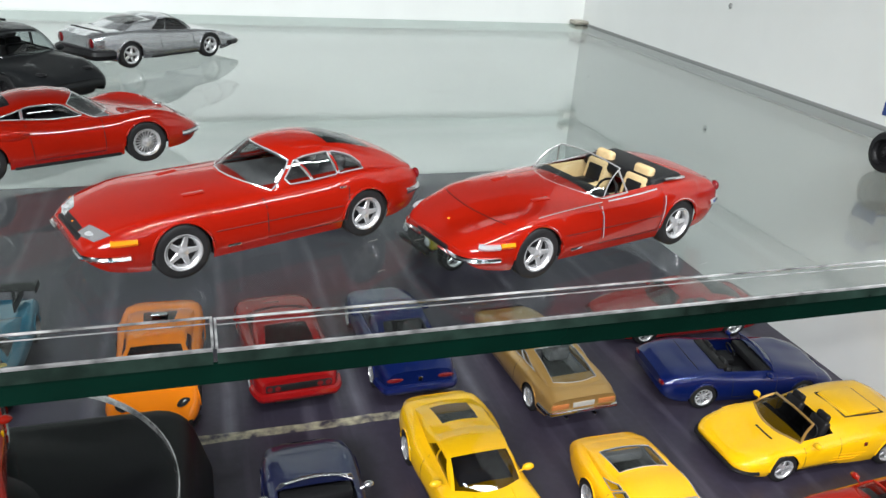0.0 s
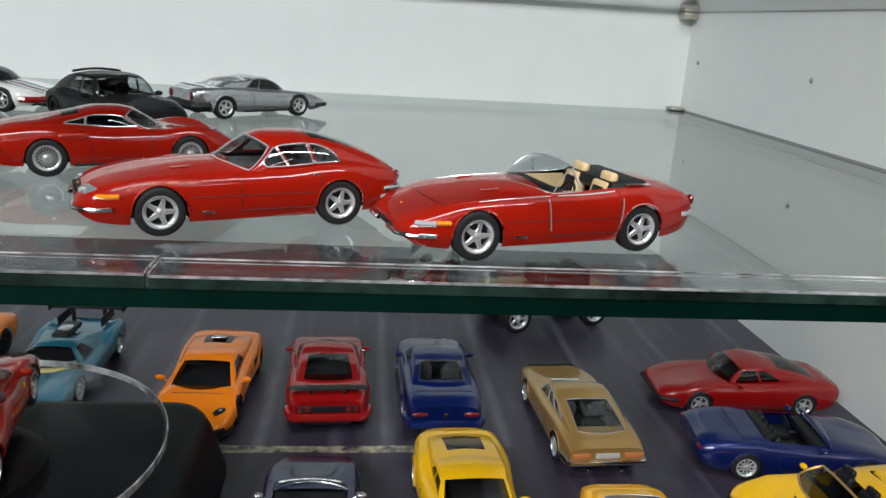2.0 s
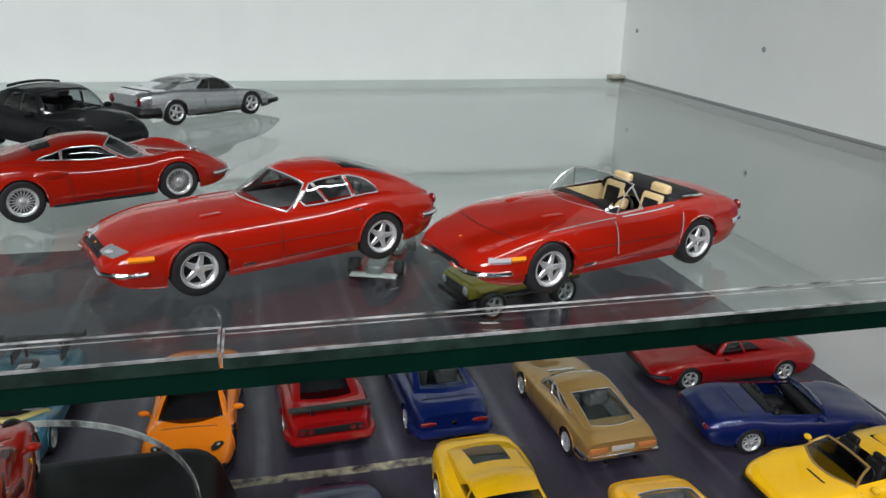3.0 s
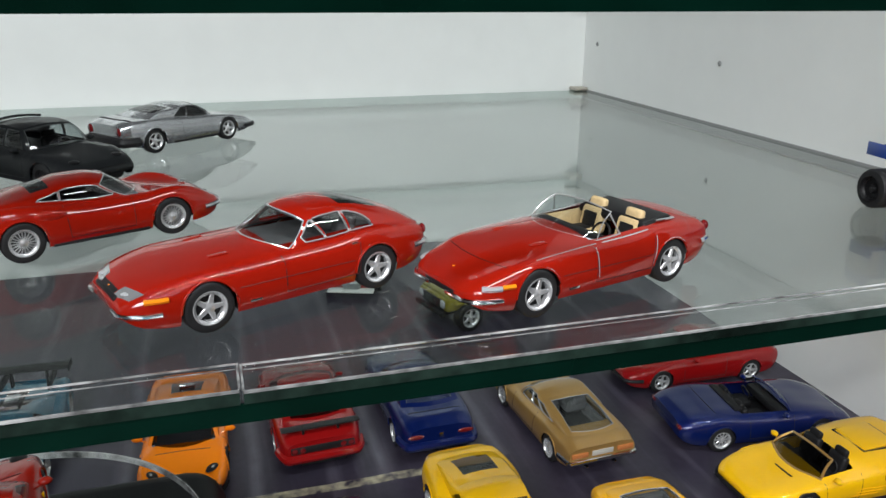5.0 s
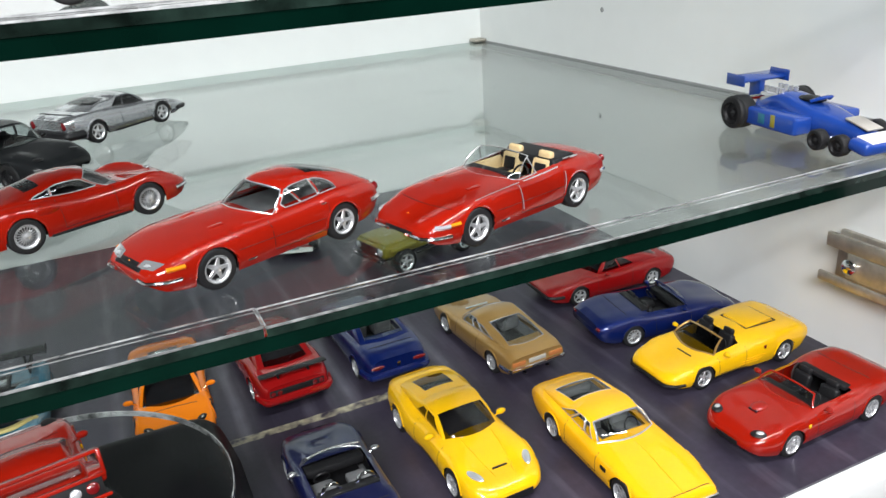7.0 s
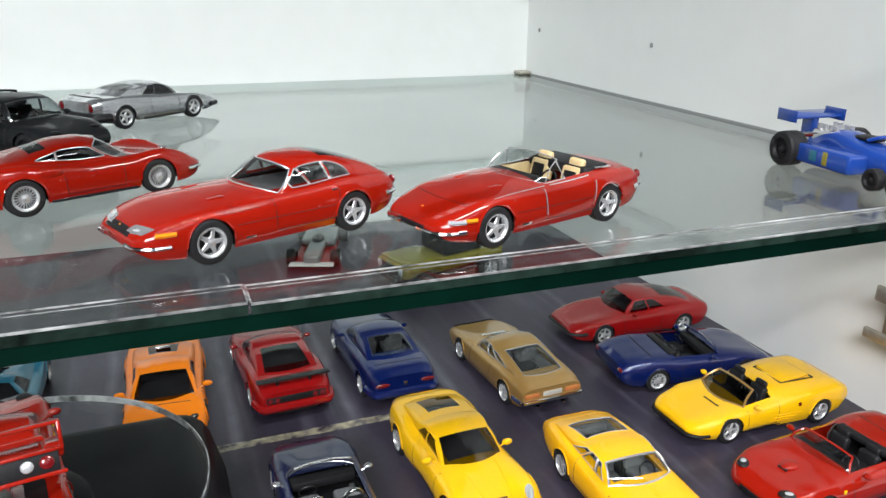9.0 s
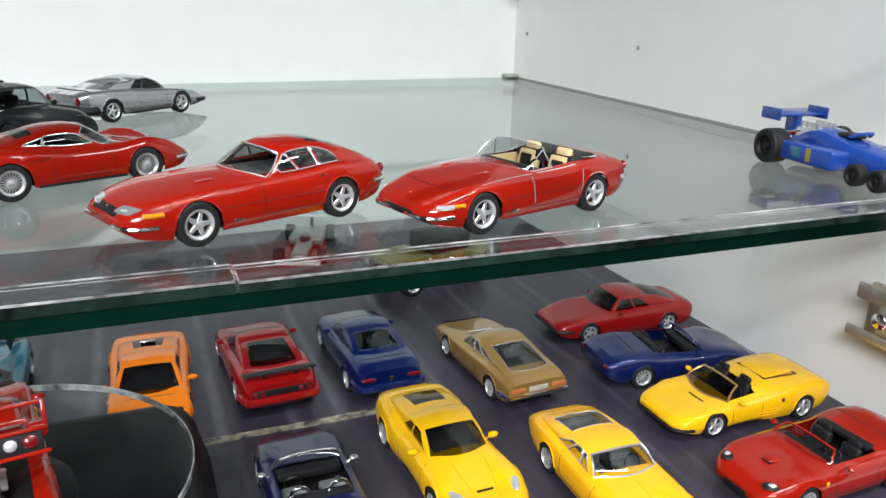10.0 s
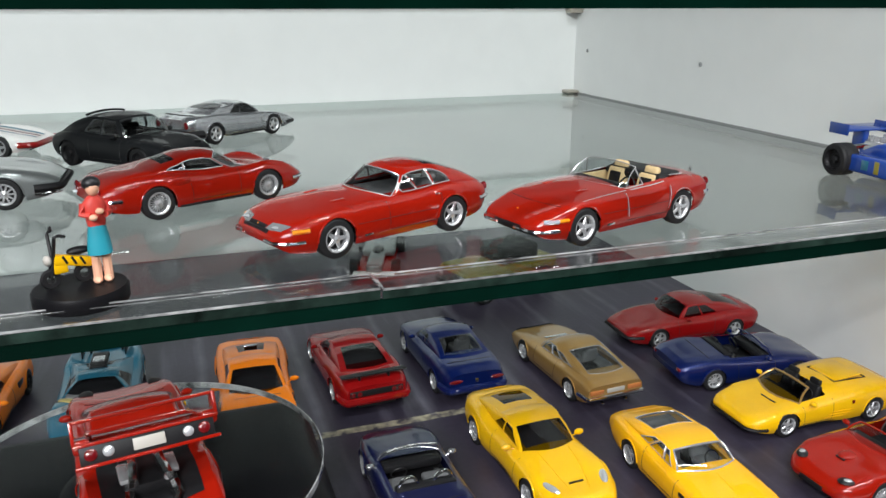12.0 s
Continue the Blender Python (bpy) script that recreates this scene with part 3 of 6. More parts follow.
    # -- details --
    def line(self, pts, mat=None, r=0.009, name="panel_line", both=True, out=0.0, label=""):
        for sgn in ((1, -1) if both else (1,)):
            b = tube(bmesh.new(), [Vector((p.x, sgn * (p.y + out), p.z)) for p in pts], r, 5)
            part(name, done(b), mat or self.gap, self.ob, label)

    def door(self, u0, u1, z0, name="door_gap"):
        zt = [self.belt(u / self.L) for u in (u0, u1)]
        pts = [self.side(u0, zt[0] - 0.01)] + [self.side(u0 + 0.02, zt[0] + (z0 - zt[0]) * k / 5) for k in range(1, 6)]
        pts += [self.side(u0 + (u1 - u0) * k / 6, z0) for k in range(1, 6)]
        pts += [self.side(u1 - 0.04 * (1 - k / 5), z0 + (zt[1] - z0) * k / 5) for k in range(0, 6)]
        self.line(pts, None, 0.0065, name)

    def across(self, u, q=0.95, mat=None, r=0.009, name="panel_line", bow=0.0, n=14, q0=None):
        pts = [self.deck(u + bow * k * k, k, 0.002) for k in [(-q if q0 is None else q0) + ((q - (-q if q0 is None else q0)) * i / n) for i in range(n + 1)]]
        b = tube(bmesh.new(), pts, r, 5)
        part(name, done(b), mat or self.gap, self.ob)

    def lamp(self, u, q, size, mat=None, name="headlight", dz=0.0, rot=0.0, label=""):
        for sy in (-1, 1):
            p = self.deck(u, q * sy)
            b = blob(bmesh.new(), (p.x, p.y, p.z + dz), size, 14, 8, Matrix.Rotation(radians(-sy * rot), 4, "Z"))
            part(name, done(b), mat or LAMP, self.ob, label)

    def lens(self, u0, u1, q0, q1, mat, name, label="", out=0.006, both=True, inset=0.0):
        """A flush panel that follows the upper face between u0, u1 and q0, q1."""
        for sy in ((1, -1) if both else (1,)):
            b = bmesh.new()
            n = 6
            for i in range(n):
                for j in range(n):
                    pts = []
                    for a, k in ((i, j), (i + 1, j), (i + 1, j + 1), (i, j + 1)):
                        q = q0 + (q1 - q0) * k / n
                        pts.append(self.deck(u0 + (u1 - u0) * a / n + inset * (k / n), sy * q, out))
                    b.faces.new([b.verts.new(p) for p in pts])
            part(name, done(b), mat, self.ob, label)

    def pod(self, x, y, z, size, mat, name, bevel=0.02, both=True, yaw=0.0, label="", pitch=0.0):
        for sy in ((-1, 1) if both else (1,)):
            b = block(bmesh.new(), (x, sy * y, z), size, min(bevel, min(size) * 0.45), Matrix.Rotation(radians(sy * yaw), 4, "Z") @ Matrix.Rotation(radians(pitch), 4, "Y"))
            part(name, done(b), mat, self.ob, label)

    def end_bar(self, front, z, mat, r=0.035, span=0.96, name="bumper", out=0.02, flat=1.0, gap=0.0, label="", wrap=0.10):
        """A bar that follows the nose or tail round its corners."""
        L = self.L
        base = 0.0 if front else L
        run = []
        for k in range(9):
            u = wrap * (1 - k / 8) ** 1.6 * L
            uu = u if front else L - u
            run.append(Vector((L / 2 - uu, self.hw(uu) * span * self.f(0.6), z)))
        x0 = L / 2 - base + (out if front else -out)
        run = [Vector((p.x + (out if front else -out), p.y + out * 0.6, p.z)) for p in run]
        if gap:
            for sgn in (1, -1):
                pts = [Vector((p.x, sgn * p.y, p.z)) for p in run] + [Vector((x0, sgn * gap, z))]
                part(name, done(tube(bmesh.new(), pts, r, 8, False, flat)), mat, self.ob, label)
        else:
            pts = run + [Vector((p.x, -p.y, p.z)) for p in run[::-1]]
            part(name, done(tube(bmesh.new(), pts, r, 8, False, flat)), mat, self.ob, label)

    def mirrors(self, u=None, mat=None, size=(0.07, 0.10, 0.06), out=0.10, up=0.06):
        u = u or (self.A + 0.10) * self.L
        for sy in (-1, 1):
            p = self.side(u, self.belt(u / self.L) - 0.01)
            b = bmesh.new()
            c = Vector((p.x, sy * (p.y + out), p.z + up))
            blob(b, c, size, 10, 8)
            tube(b, [(p.x, sy * (p.y - 0.03), p.z), (p.x, sy * (p.y + out * 0.5), p.z + up * 0.5), c], 0.018, 5)
            part("mirror", done(b), mat or self.mat, self.ob)

    def wing(self, u, z, span, chord, mat, posts=True, name="rear_wing", pitch=8, ends=False):
        x = self.L / 2 - u
        b = block(bmesh.new(), (x, 0, z), (chord, span, 0.035), 0.015, Matrix.Rotation(radians(pitch), 4, "Y"))
        if ends:
            for sy in (-1, 1):
                block(b, (x, sy * span / 2, z), (chord * 1.3, 0.03, 0.18), 0.01)
        o = part(name, done(b), mat, self.ob)
        for sy in (-1, 1):
            p = self.deck(u, 0.5 * sy)
            c = block(bmesh.new(), (x, p.y, (p.z + z) / 2), (chord * 0.5, 0.05, abs(z - p.z) + 0.04), 0.01)
            part("wing_post", done(c), mat, o)

class SleekCar(Car):
    """A coupe whose roof flows from the windscreen to the tail in one rounded shell with real window openings."""
    crown = ((0, 1.0), (1, 1.0))      # height of the shell over the nose-to-tail fractions
    wins = ((2.0, 2.3), (2.33, 2.78))
    turn_in, end = 2.9, 3.25          # where the side windows begin to taper, and their end
    glass_u = (0.05, 0.04)
    rear = (2.85, 3.45)
    pillar = (16, 60)
    slot = 0.03
    side_glass = None

    def deck(self, u, q, out=0.0):
        fr = u / self.L
        b, t = self.belt(fr), self.top(fr)
        ysh = self.hw(u) * self.f(1.0)
        return Vector((self.L / 2 - u, ysh * q, b + (t - b) * (1 - abs(q) ** 2.4) + out))

    def rise(self, u):
        return max(0.0, curve(*self.crown)(u) - self.deck(u, 0).z)

    def rib(self, u0, th):
        """The shell at u0 along the middle line and the angle th (0 the left belt, 90 the middle, 180 the right belt)."""
        a = radians(th)
        cy = math.copysign(abs(math.cos(a)) ** 0.71, math.cos(a))
        ub, uc = self.B * self.L, self.C * self.L
        w = 1.0 if u0 < ub else max(0.0, 1 - (u0 - ub) / (uc - ub))
        u = u0 + self.sweep * self.L * cy * cy * w
        p = self.deck(u, 0.93 * cy, -0.012)
        p.z += self.rise(u0) * max(0.0, math.sin(a)) ** 0.9
        return p

    def th_pillar(self, u0):
        a, b = self.A * self.L, self.B * self.L
        k = min(1.0, max(0.0, (u0 - a) / (b - a)))
        return self.pillar[0] + (self.pillar[1] - self.pillar[0]) * k

    def th_low(self, u0):
        h = max(self.rise(u0), 0.001)
        return min(math.degrees(math.asin(min(1.0, self.slot / h) ** 1.1)), self.th_pillar(u0) - 7)

    def th_up(self, u0):
        lo, up = self.th_low(u0), self.th_pillar(u0) - 6
        if u0 > self.turn_in:
            k = min(1.0, (u0 - self.turn_in) / (self.end - self.turn_in))
            up = lo + (up - lo) * math.sqrt(max(0.0, 1 - k ** 2.2)) + 0.2
        return max(up, lo + 0.2)

    def cabin(self):
        L = self.L
        a, b, d = self.A * L, self.B * L, self.D * L
        s0, s1 = a + self.glass_u[0], b - self.glass_u[1]
        marks = sorted({a, s0, s1, d, *(self.rear or ()), *[k for w in self.wins for k in w]})
        us = []
        for m, n in zip(marks, marks[1:]):
            k = max(1, round((n - m) / 0.05))
            us += [m + (n - m) * i / k for i in range(k)]
        us.append(d)
        runs = (2, 6, 2, 7)

        def row(u):
            ths = (0, self.th_low(u), self.th_up(u), self.th_pillar(u), 90)
            out = []
            for n, m0, m1 in zip(runs, ths, ths[1:]):
                out += [m0 + (m1 - m0) * i / n for i in range(n)]
            half = out + [90]
            return half + [180 - t for t in half[-2::-1]]

        shell = bmesh.new()
        screen, rear = bmesh.new(), bmesh.new()
        sides = {(k, sg): bmesh.new() for k in range(len(self.wins)) for sg in (1, -1)}
        n = 2 * sum(runs)
        for u0, u1 in zip(us, us[1:]):
            r0, r1 = row(u0), row(u1)
            for i in range(n):
                tgt, j = shell, min(i, n - 1 - i)
                if s0 - 1e-6 <= u0 and u1 <= s1 + 1e-6 and j >= 10:
                    tgt = screen
                elif self.rear and self.rear[0] - 1e-6 <= u0 and u1 <= self.rear[1] + 1e-6 and j >= 12:
                    tgt = rear
                elif 2 <= j < 8:
                    for k, w in enumerate(self.wins):
                        if w[0] - 1e-6 <= u0 and u1 <= w[1] + 1e-6:
                            tgt = sides[k, 1 if i < n / 2 else -1]
                q = [self.rib(u, t) for u, t in ((u0, r0[i]), (u1, r1[i]), (u1, r1[i + 1]), (u0, r0[i + 1]))]
                tgt.faces.new([tgt.verts.new(p) for p in q])
        lining = shell.copy()
        lining.transform(Matrix.Translation((0, 0, -0.022)) @ Matrix.Diagonal((0.992, 0.965, 0.995, 1)))
        part("lining", done(lining), INTERIOR, self.ob)
        part("roof", done(shell), self.mat, self.ob, angle=50)

        def edge(u, t, out=0.005):
            p = self.rib(u, t)
            return Vector((p.x, p.y + math.copysign(out, p.y), p.z + out))

        def frame_of(pane, pts, r, mat):
            part("window_frame", done(tube(bmesh.new(), pts, r, 6, True)), mat, pane, "thin bright window surround")

        pane = part("windscreen", done(screen), self.win, self.ob)
        pane.visible_shadow = False
        lo = [edge(s0, self.th_pillar(s0) + (180 - 2 * self.th_pillar(s0)) * i / 16) for i in range(16)]
        up = [edge(s1, 180 - self.th_pillar(s1) - (180 - 2 * self.th_pillar(s1)) * i / 16) for i in range(16)]
        rs = [edge(s0 + (s1 - s0) * i / 10, 180 - self.th_pillar(s0 + (s1 - s0) * i / 10)) for i in range(10)]
        ls = [edge(s1 + (s0 - s1) * i / 10, self.th_pillar(s1 + (s0 - s1) * i / 10)) for i in range(10)]
        frame_of(pane, lo + rs + up + ls, 0.010, self.trim)
        if self.rear:
            pane = part("rear_window", done(rear), WINDARK, self.ob)
            pane.visible_shadow = False
        for (k, sg), bm in sides.items():
            pane = part("side_window", done(bm), self.side_glass or self.win, self.ob)
            pane.visible_shadow = False
            w0, w1 = self.wins[k]
            run = [w0 + (w1 - w0) * i / 14 for i in range(15)]
            pts = [edge(u, self.th_low(u)) for u in run] + [edge(u, self.th_up(u)) for u in run[::-1]]
            pts = [p for i, p in enumerate(pts) if i == 0 or (p - pts[i - 1]).length > 0.004]
            frame_of(pane, [Vector((p.x, sg * p.y, p.z)) for p in pts], 0.011, self.trim)


# ---- model cars on the glass shelf ----
def side_place(front, rear, z, W, tw, fo, wb, L, visible):
    """The car's middle and heading from the outer faces of its two wheels on the visible side ('left' or 'right')."""
    f, r = Vector((*front, 0)), Vector((*rear, 0))
    d = (f - r).normalized()
    left = Vector((-d.y, d.x, 0))
    mid = r + d * (wb / 2 * S)
    mid += left * ((W / 2 - 0.02) * S * (-1 if visible == "left" else 1))
    # the wheels' middle lies ahead of or behind the car's middle
    mid += d * ((fo + wb / 2 - L / 2) * S)
    return (mid.x, mid.y), math.degrees(math.atan2(d.y, d.x))


def grand_tourer():
    """The red fastback coupe."""
    at, hd = side_place((0.0144, 0.1342), (0.0493, 0.1478), 0, 1.76, 0.21, 0.97, 2.40, 4.31, "left")

    class C(SleekCar):
        crown = ((1.65, 0.80), (1.75, 0.87), (2.03, 1.07), (2.27, 1.20), (2.53, 1.255), (2.83, 1.26), (3.17, 1.225), (3.62, 1.10), (4.02, 0.95), (4.27, 0.81))
        wins = ((2.02, 2.31), (2.335, 2.86), (2.90, 3.40))
        turn_in, end = 2.76, 3.40
        rear = (3.02, 3.70)
        pillar = (16, 53)
        slot = 0.05
        sweep = 0.085
        trim = BRIGHT
    c = C("glossy red fastback coupe model with silver five-spoke wheels", RED, at, hd, 4.31, 1.76, 1.235, 2.40, 0.97, 0.325, 0.22, GT,
          top=((0, 0.50), (0.02, 0.585), (0.08, 0.69), (0.2, 0.79), (0.36, 0.86), (0.6, 0.88), (0.8, 0.885), (0.94, 0.84), (1, 0.72)),
          belt=((0, 0.48), (0.03, 0.56), (0.10, 0.67), (0.2, 0.74), (0.4, 0.765), (0.6, 0.785), (0.78, 0.84), (0.92, 0.79), (1, 0.70)),
          plan=((0, 0.66), (0.02, 0.80), (0.07, 0.92), (0.2, 1), (0.78, 1), (0.93, 0.92), (0.98, 0.84), (1, 0.76)),
          A=0.403, B=0.531, C=0.775, D=0.985, win=WINGREY, gap=GAP)
    c.seats(2.92, INTERIOR, None, 0.36, 0.82)
    c.door(1.97, 3.12, 0.30)
    c.line([c.side(1.36 + 0.165 * k, 0.505, 0.001) for k in range(11)], GAP, 0.005, "swage_line")
    c.lens(0.010, 0.17, 0.46, 1.0, HEADGLASS, "headlight", "clear covered headlight", out=0.003, inset=0.10)
    c.lamp(0.12, 0.72, (0.05, 0.07, 0.012), LAMP, "lamp_insert", 0.006)
    c.lens(0.003, 0.10, -0.44, 0.44, DARK, "grille_band", both=False)
    c.pod(c.L / 2 - 0.05, 0, 0.50, (0.09, 0.76, 0.10), DARK, "grille", both=False)
    for sy in (-1, 1):
        b = bmesh.new()
        tube(b, [Vector((p.x, sy * p.y, p.z)) for p in [c.side(u, 0.545, -0.008) for u in (0.24, 0.32, 0.40, 0.50)]], 0.045, 6, False, 0.8)
        part("indicator", done(b), AMBER, c.ob, "amber indicator lens")
        b = block(bmesh.new(), Vector((*(c.deck(1.28, 0.55 * sy, 0.004)),)), (0.24, 0.09, 0.012), 0.005, Matrix.Rotation(radians(-sy * 8), 4, "Z") @ Matrix.Rotation(radians(5), 4, "Y"))
        part("bonnet_vent", done(b), RED, c.ob)
        b = block(bmesh.new(), c.side(1.56, 0.30, 0.0) * 1 if sy > 0 else Vector((c.side(1.56, 0.30).x, -c.side(1.56, 0.30).y, 0.30)), (0.16, 0.03, 0.03), 0.006)
        part("side_badge", done(b), CHROME, c.ob)
        b = block(bmesh.new(), (c.side(3.03, 0.74).x, sy * c.side(3.03, 0.74).y, 0.74), (0.10, 0.03, 0.025), 0.006)
        part("door_handle", done(b), CHROME, c.ob)
    c.end_bar(True, 0.385, CHROME, 0.030, 0.99, gap=0.36, label="small chrome corner bumper")
    c.end_bar(False, 0.50, CHROME, 0.04, 0.97, gap=0.40, wrap=0.07)
    for y in (0.42, 0.62):
        for sy in (-1, 1):
            b = blob(bmesh.new(), (-c.L / 2 + 0.0, sy * y, 0.66), (0.04, 0.075, 0.075))
            part("tail_light", done(b), TAILRED, c.ob)
    b = blob(bmesh.new(), c.deck(0.07, 0.0, 0.004), (0.016, 0.012, 0.012))
    part("nose_badge", done(b), AMBER, c.ob)
    return c


def spider():
    at, hd = side_place((0.0765, 0.1236), (0.1127, 0.1337), 0, 1.76, 0.21, 0.95, 2.40, 4.29, "left")
    c = SleekCar("glossy red open two-seater model with tan seats on the glass shelf", RED, at, hd, 4.29, 1.76, 1.22, 2.40, 0.95, 0.325, 0.22, GT,
            top=((0, 0.45), (0.02, 0.52), (0.08, 0.635), (0.2, 0.77), (0.36, 0.865), (0.7, 0.91), (0.82, 0.905), (0.94, 0.85), (1, 0.74)),
            belt=((0, 0.44), (0.03, 0.505), (0.10, 0.62), (0.2, 0.725), (0.4, 0.78), (0.6, 0.805), (0.78, 0.86), (0.92, 0.81), (1, 0.70)),
            plan=((0, 0.62), (0.02, 0.78), (0.07, 0.91), (0.2, 1), (0.78, 1), (0.93, 0.92), (0.98, 0.84), (1, 0.76)),
            A=0.402, B=0.551, C=0.69, D=0.94, wr=0.70, cockpit=(0.45, 0.715), win=WINCLEAR, gap=GAP)
    c.sweep = 0.08
    c.seats(2.79, TAN, DARK, 0.37, 0.82)
    c.H = 1.22
    # windscreen with its frame
    b = bmesh.new()
    N = 14
    for i in range(N):
        for j in range(6):
            q = [c.shield(-0.97 + 1.94 * (i + a) / N, (j + k) / 6) for a, k in ((0, 0), (1, 0), (1, 1), (0, 1))]
            b.faces.new([b.verts.new(p) for p in q])
    w = part("windscreen", done(b), WINCLEAR, c.ob)
    w.visible_shadow = False
    part("window_frame", done(tube(bmesh.new(), c.border(c.shield, (-0.97, 0.97, 0.0, 1.0)), 0.009, 6, True)), BRIGHT, w, "polished windscreen surround")
    for sy in (-1, 1):
        e, f = c.shield(0.97 * sy, 0.0), c.shield(0.97 * sy, 0.94)
        k = c.base(2.47, 0.97 * sy)
        part("quarter_frame", done(tube(bmesh.new(), [f, k + Vector((0, 0, 0.02)), e], 0.016, 6)), BRIGHT, w)
        b = block(bmesh.new(), (c.L / 2 - 2.61, sy * 0.68, 0.62), (0.90, 0.05, 0.36), 0.02)
        part("door_card", done(b), TAN, c.ob, "ribbed tan door lining")
        b = bmesh.new()
        tube(b, [Vector((p.x, sy * p.y, p.z)) for p in [c.side(u, 0.505, -0.010) for u in (0.42, 0.48, 0.54, 0.59)]], 0.042, 6, False, 0.8)
        part("indicator", done(b), AMBER, c.ob, "amber indicator lens")
        b = block(bmesh.new(), (c.side(1.54, 0.30).x, sy * c.side(1.54, 0.30).y, 0.30), (0.18, 0.03, 0.035), 0.006)
        part("side_badge", done(b), CHROME, c.ob)
        b = block(bmesh.new(), Vector((*(c.deck(1.26, 0.55 * sy, 0.004)),)), (0.24, 0.09, 0.012), 0.005, Matrix.Rotation(radians(-sy * 8), 4, "Z") @ Matrix.Rotation(radians(5), 4, "Y"))
        part("bonnet_vent", done(b), RED, c.ob)
        tube_pts = [Vector((p.x, sy * (p.y - 0.02), p.z + 0.004)) for p in [c.side(u, c.belt(u / c.L) - 0.005) for u in [2.09 + 0.17 * k for k in range(6)]]]
        part("waist_trim", done(tube(bmesh.new(), tube_pts, 0.014, 5)), BRIGHT, c.ob)
    # folded soft top behind the seats
    b = bmesh.new()
    block(b, (c.L / 2 - 3.25, 0, 0.86), (0.60, 1.30, 0.14), 0.07, Matrix.Rotation(radians(3), 4, "Y"), seg=3)
    block(b, (c.L / 2 - 3.09, 0, 0.82), (0.30, 1.36, 0.14), 0.06, seg=3)
    part("soft_top", done(b), DARK, c.ob, "folded black soft top")
    b = bmesh.new()
    for sy in (-1, 1):
        block(b, (c.L / 2 - 3.35, sy * 0.67, 0.90), (0.36, 0.06, 0.03), 0.012)
    part("top_trim", done(b), CHROME, c.ob)
    c.door(1.91, 3.01, 0.30)
    c.line([c.side(1.34 + 0.165 * k, 0.50, 0.001) for k in range(11)], GAP, 0.005, "swage_line")
    # Highlights on both door edges, painted as thin bright lines.
    for u, lean in ((1.94, 0.03), (3.04, -0.05)):
        c.line([c.side(u + lean * (k / 6) ** 2, 0.76 - 0.40 * k / 6, 0.002) for k in range(7)], BRIGHT, 0.0065, "door_glint", label="bright highlight painted along the door edge")
    c.across(0.50, 0.86, bow=0.12, r=0.0065)
    # worn crests of the front wings and the arches, their highlights painted as bright lines
    c.line([c.deck(u, 0.985, 0.002) for u in [0.98 + 0.1 * k for k in range(11)]], BRIGHT, 0.0075, "wing_edge_glint", label="worn wing crest with its highlight painted as a bright line")
    for xw in c.xw:
        ra = c.r * 1.10
        c.line([c.side(xw - ra * math.cos(q), c.r + ra * math.sin(q), 0.012) for q in [1.0 + 0.16 * k for k in range(9)]], BRIGHT, 0.006, "arch_edge_glint", label="worn arch edge with its highlight painted as a bright line")
    for sy in (-1, 1):
        b = tube(bmesh.new(), [Vector((p.x, sy * p.y, p.z)) for p in [c.side(u, 0.495, -0.010) for u in (0.18, 0.23, 0.29, 0.35, 0.41)]], 0.048, 6, False, 0.8)
        part("front_lamp", done(b), LAMP, c.ob, "clear front lamp lens")
    c.end_bar(True, 0.345, CHROME, 0.030, 0.99, gap=0.20, label="slim chrome bumper")
    c.end_bar(False, 0.50, CHROME, 0.04, 0.97, gap=0.40, wrap=0.07)
    c.pod(c.L / 2 - 0.03, 0, 0.37, (0.07, 0.7, 0.09), DARK, "grille", both=False)
    for y in (0.42, 0.62):
        for sy in (-1, 1):
            part("tail_light", done(blob(bmesh.new(), (-c.L / 2, sy * y, 0.66), (0.04, 0.075, 0.075))), TAILRED, c.ob)
    part("nose_badge", done(blob(bmesh.new(), c.deck(0.22, 0.0, 0.0), (0.024, 0.02, 0.008))), AMBER, c.ob)
    return c


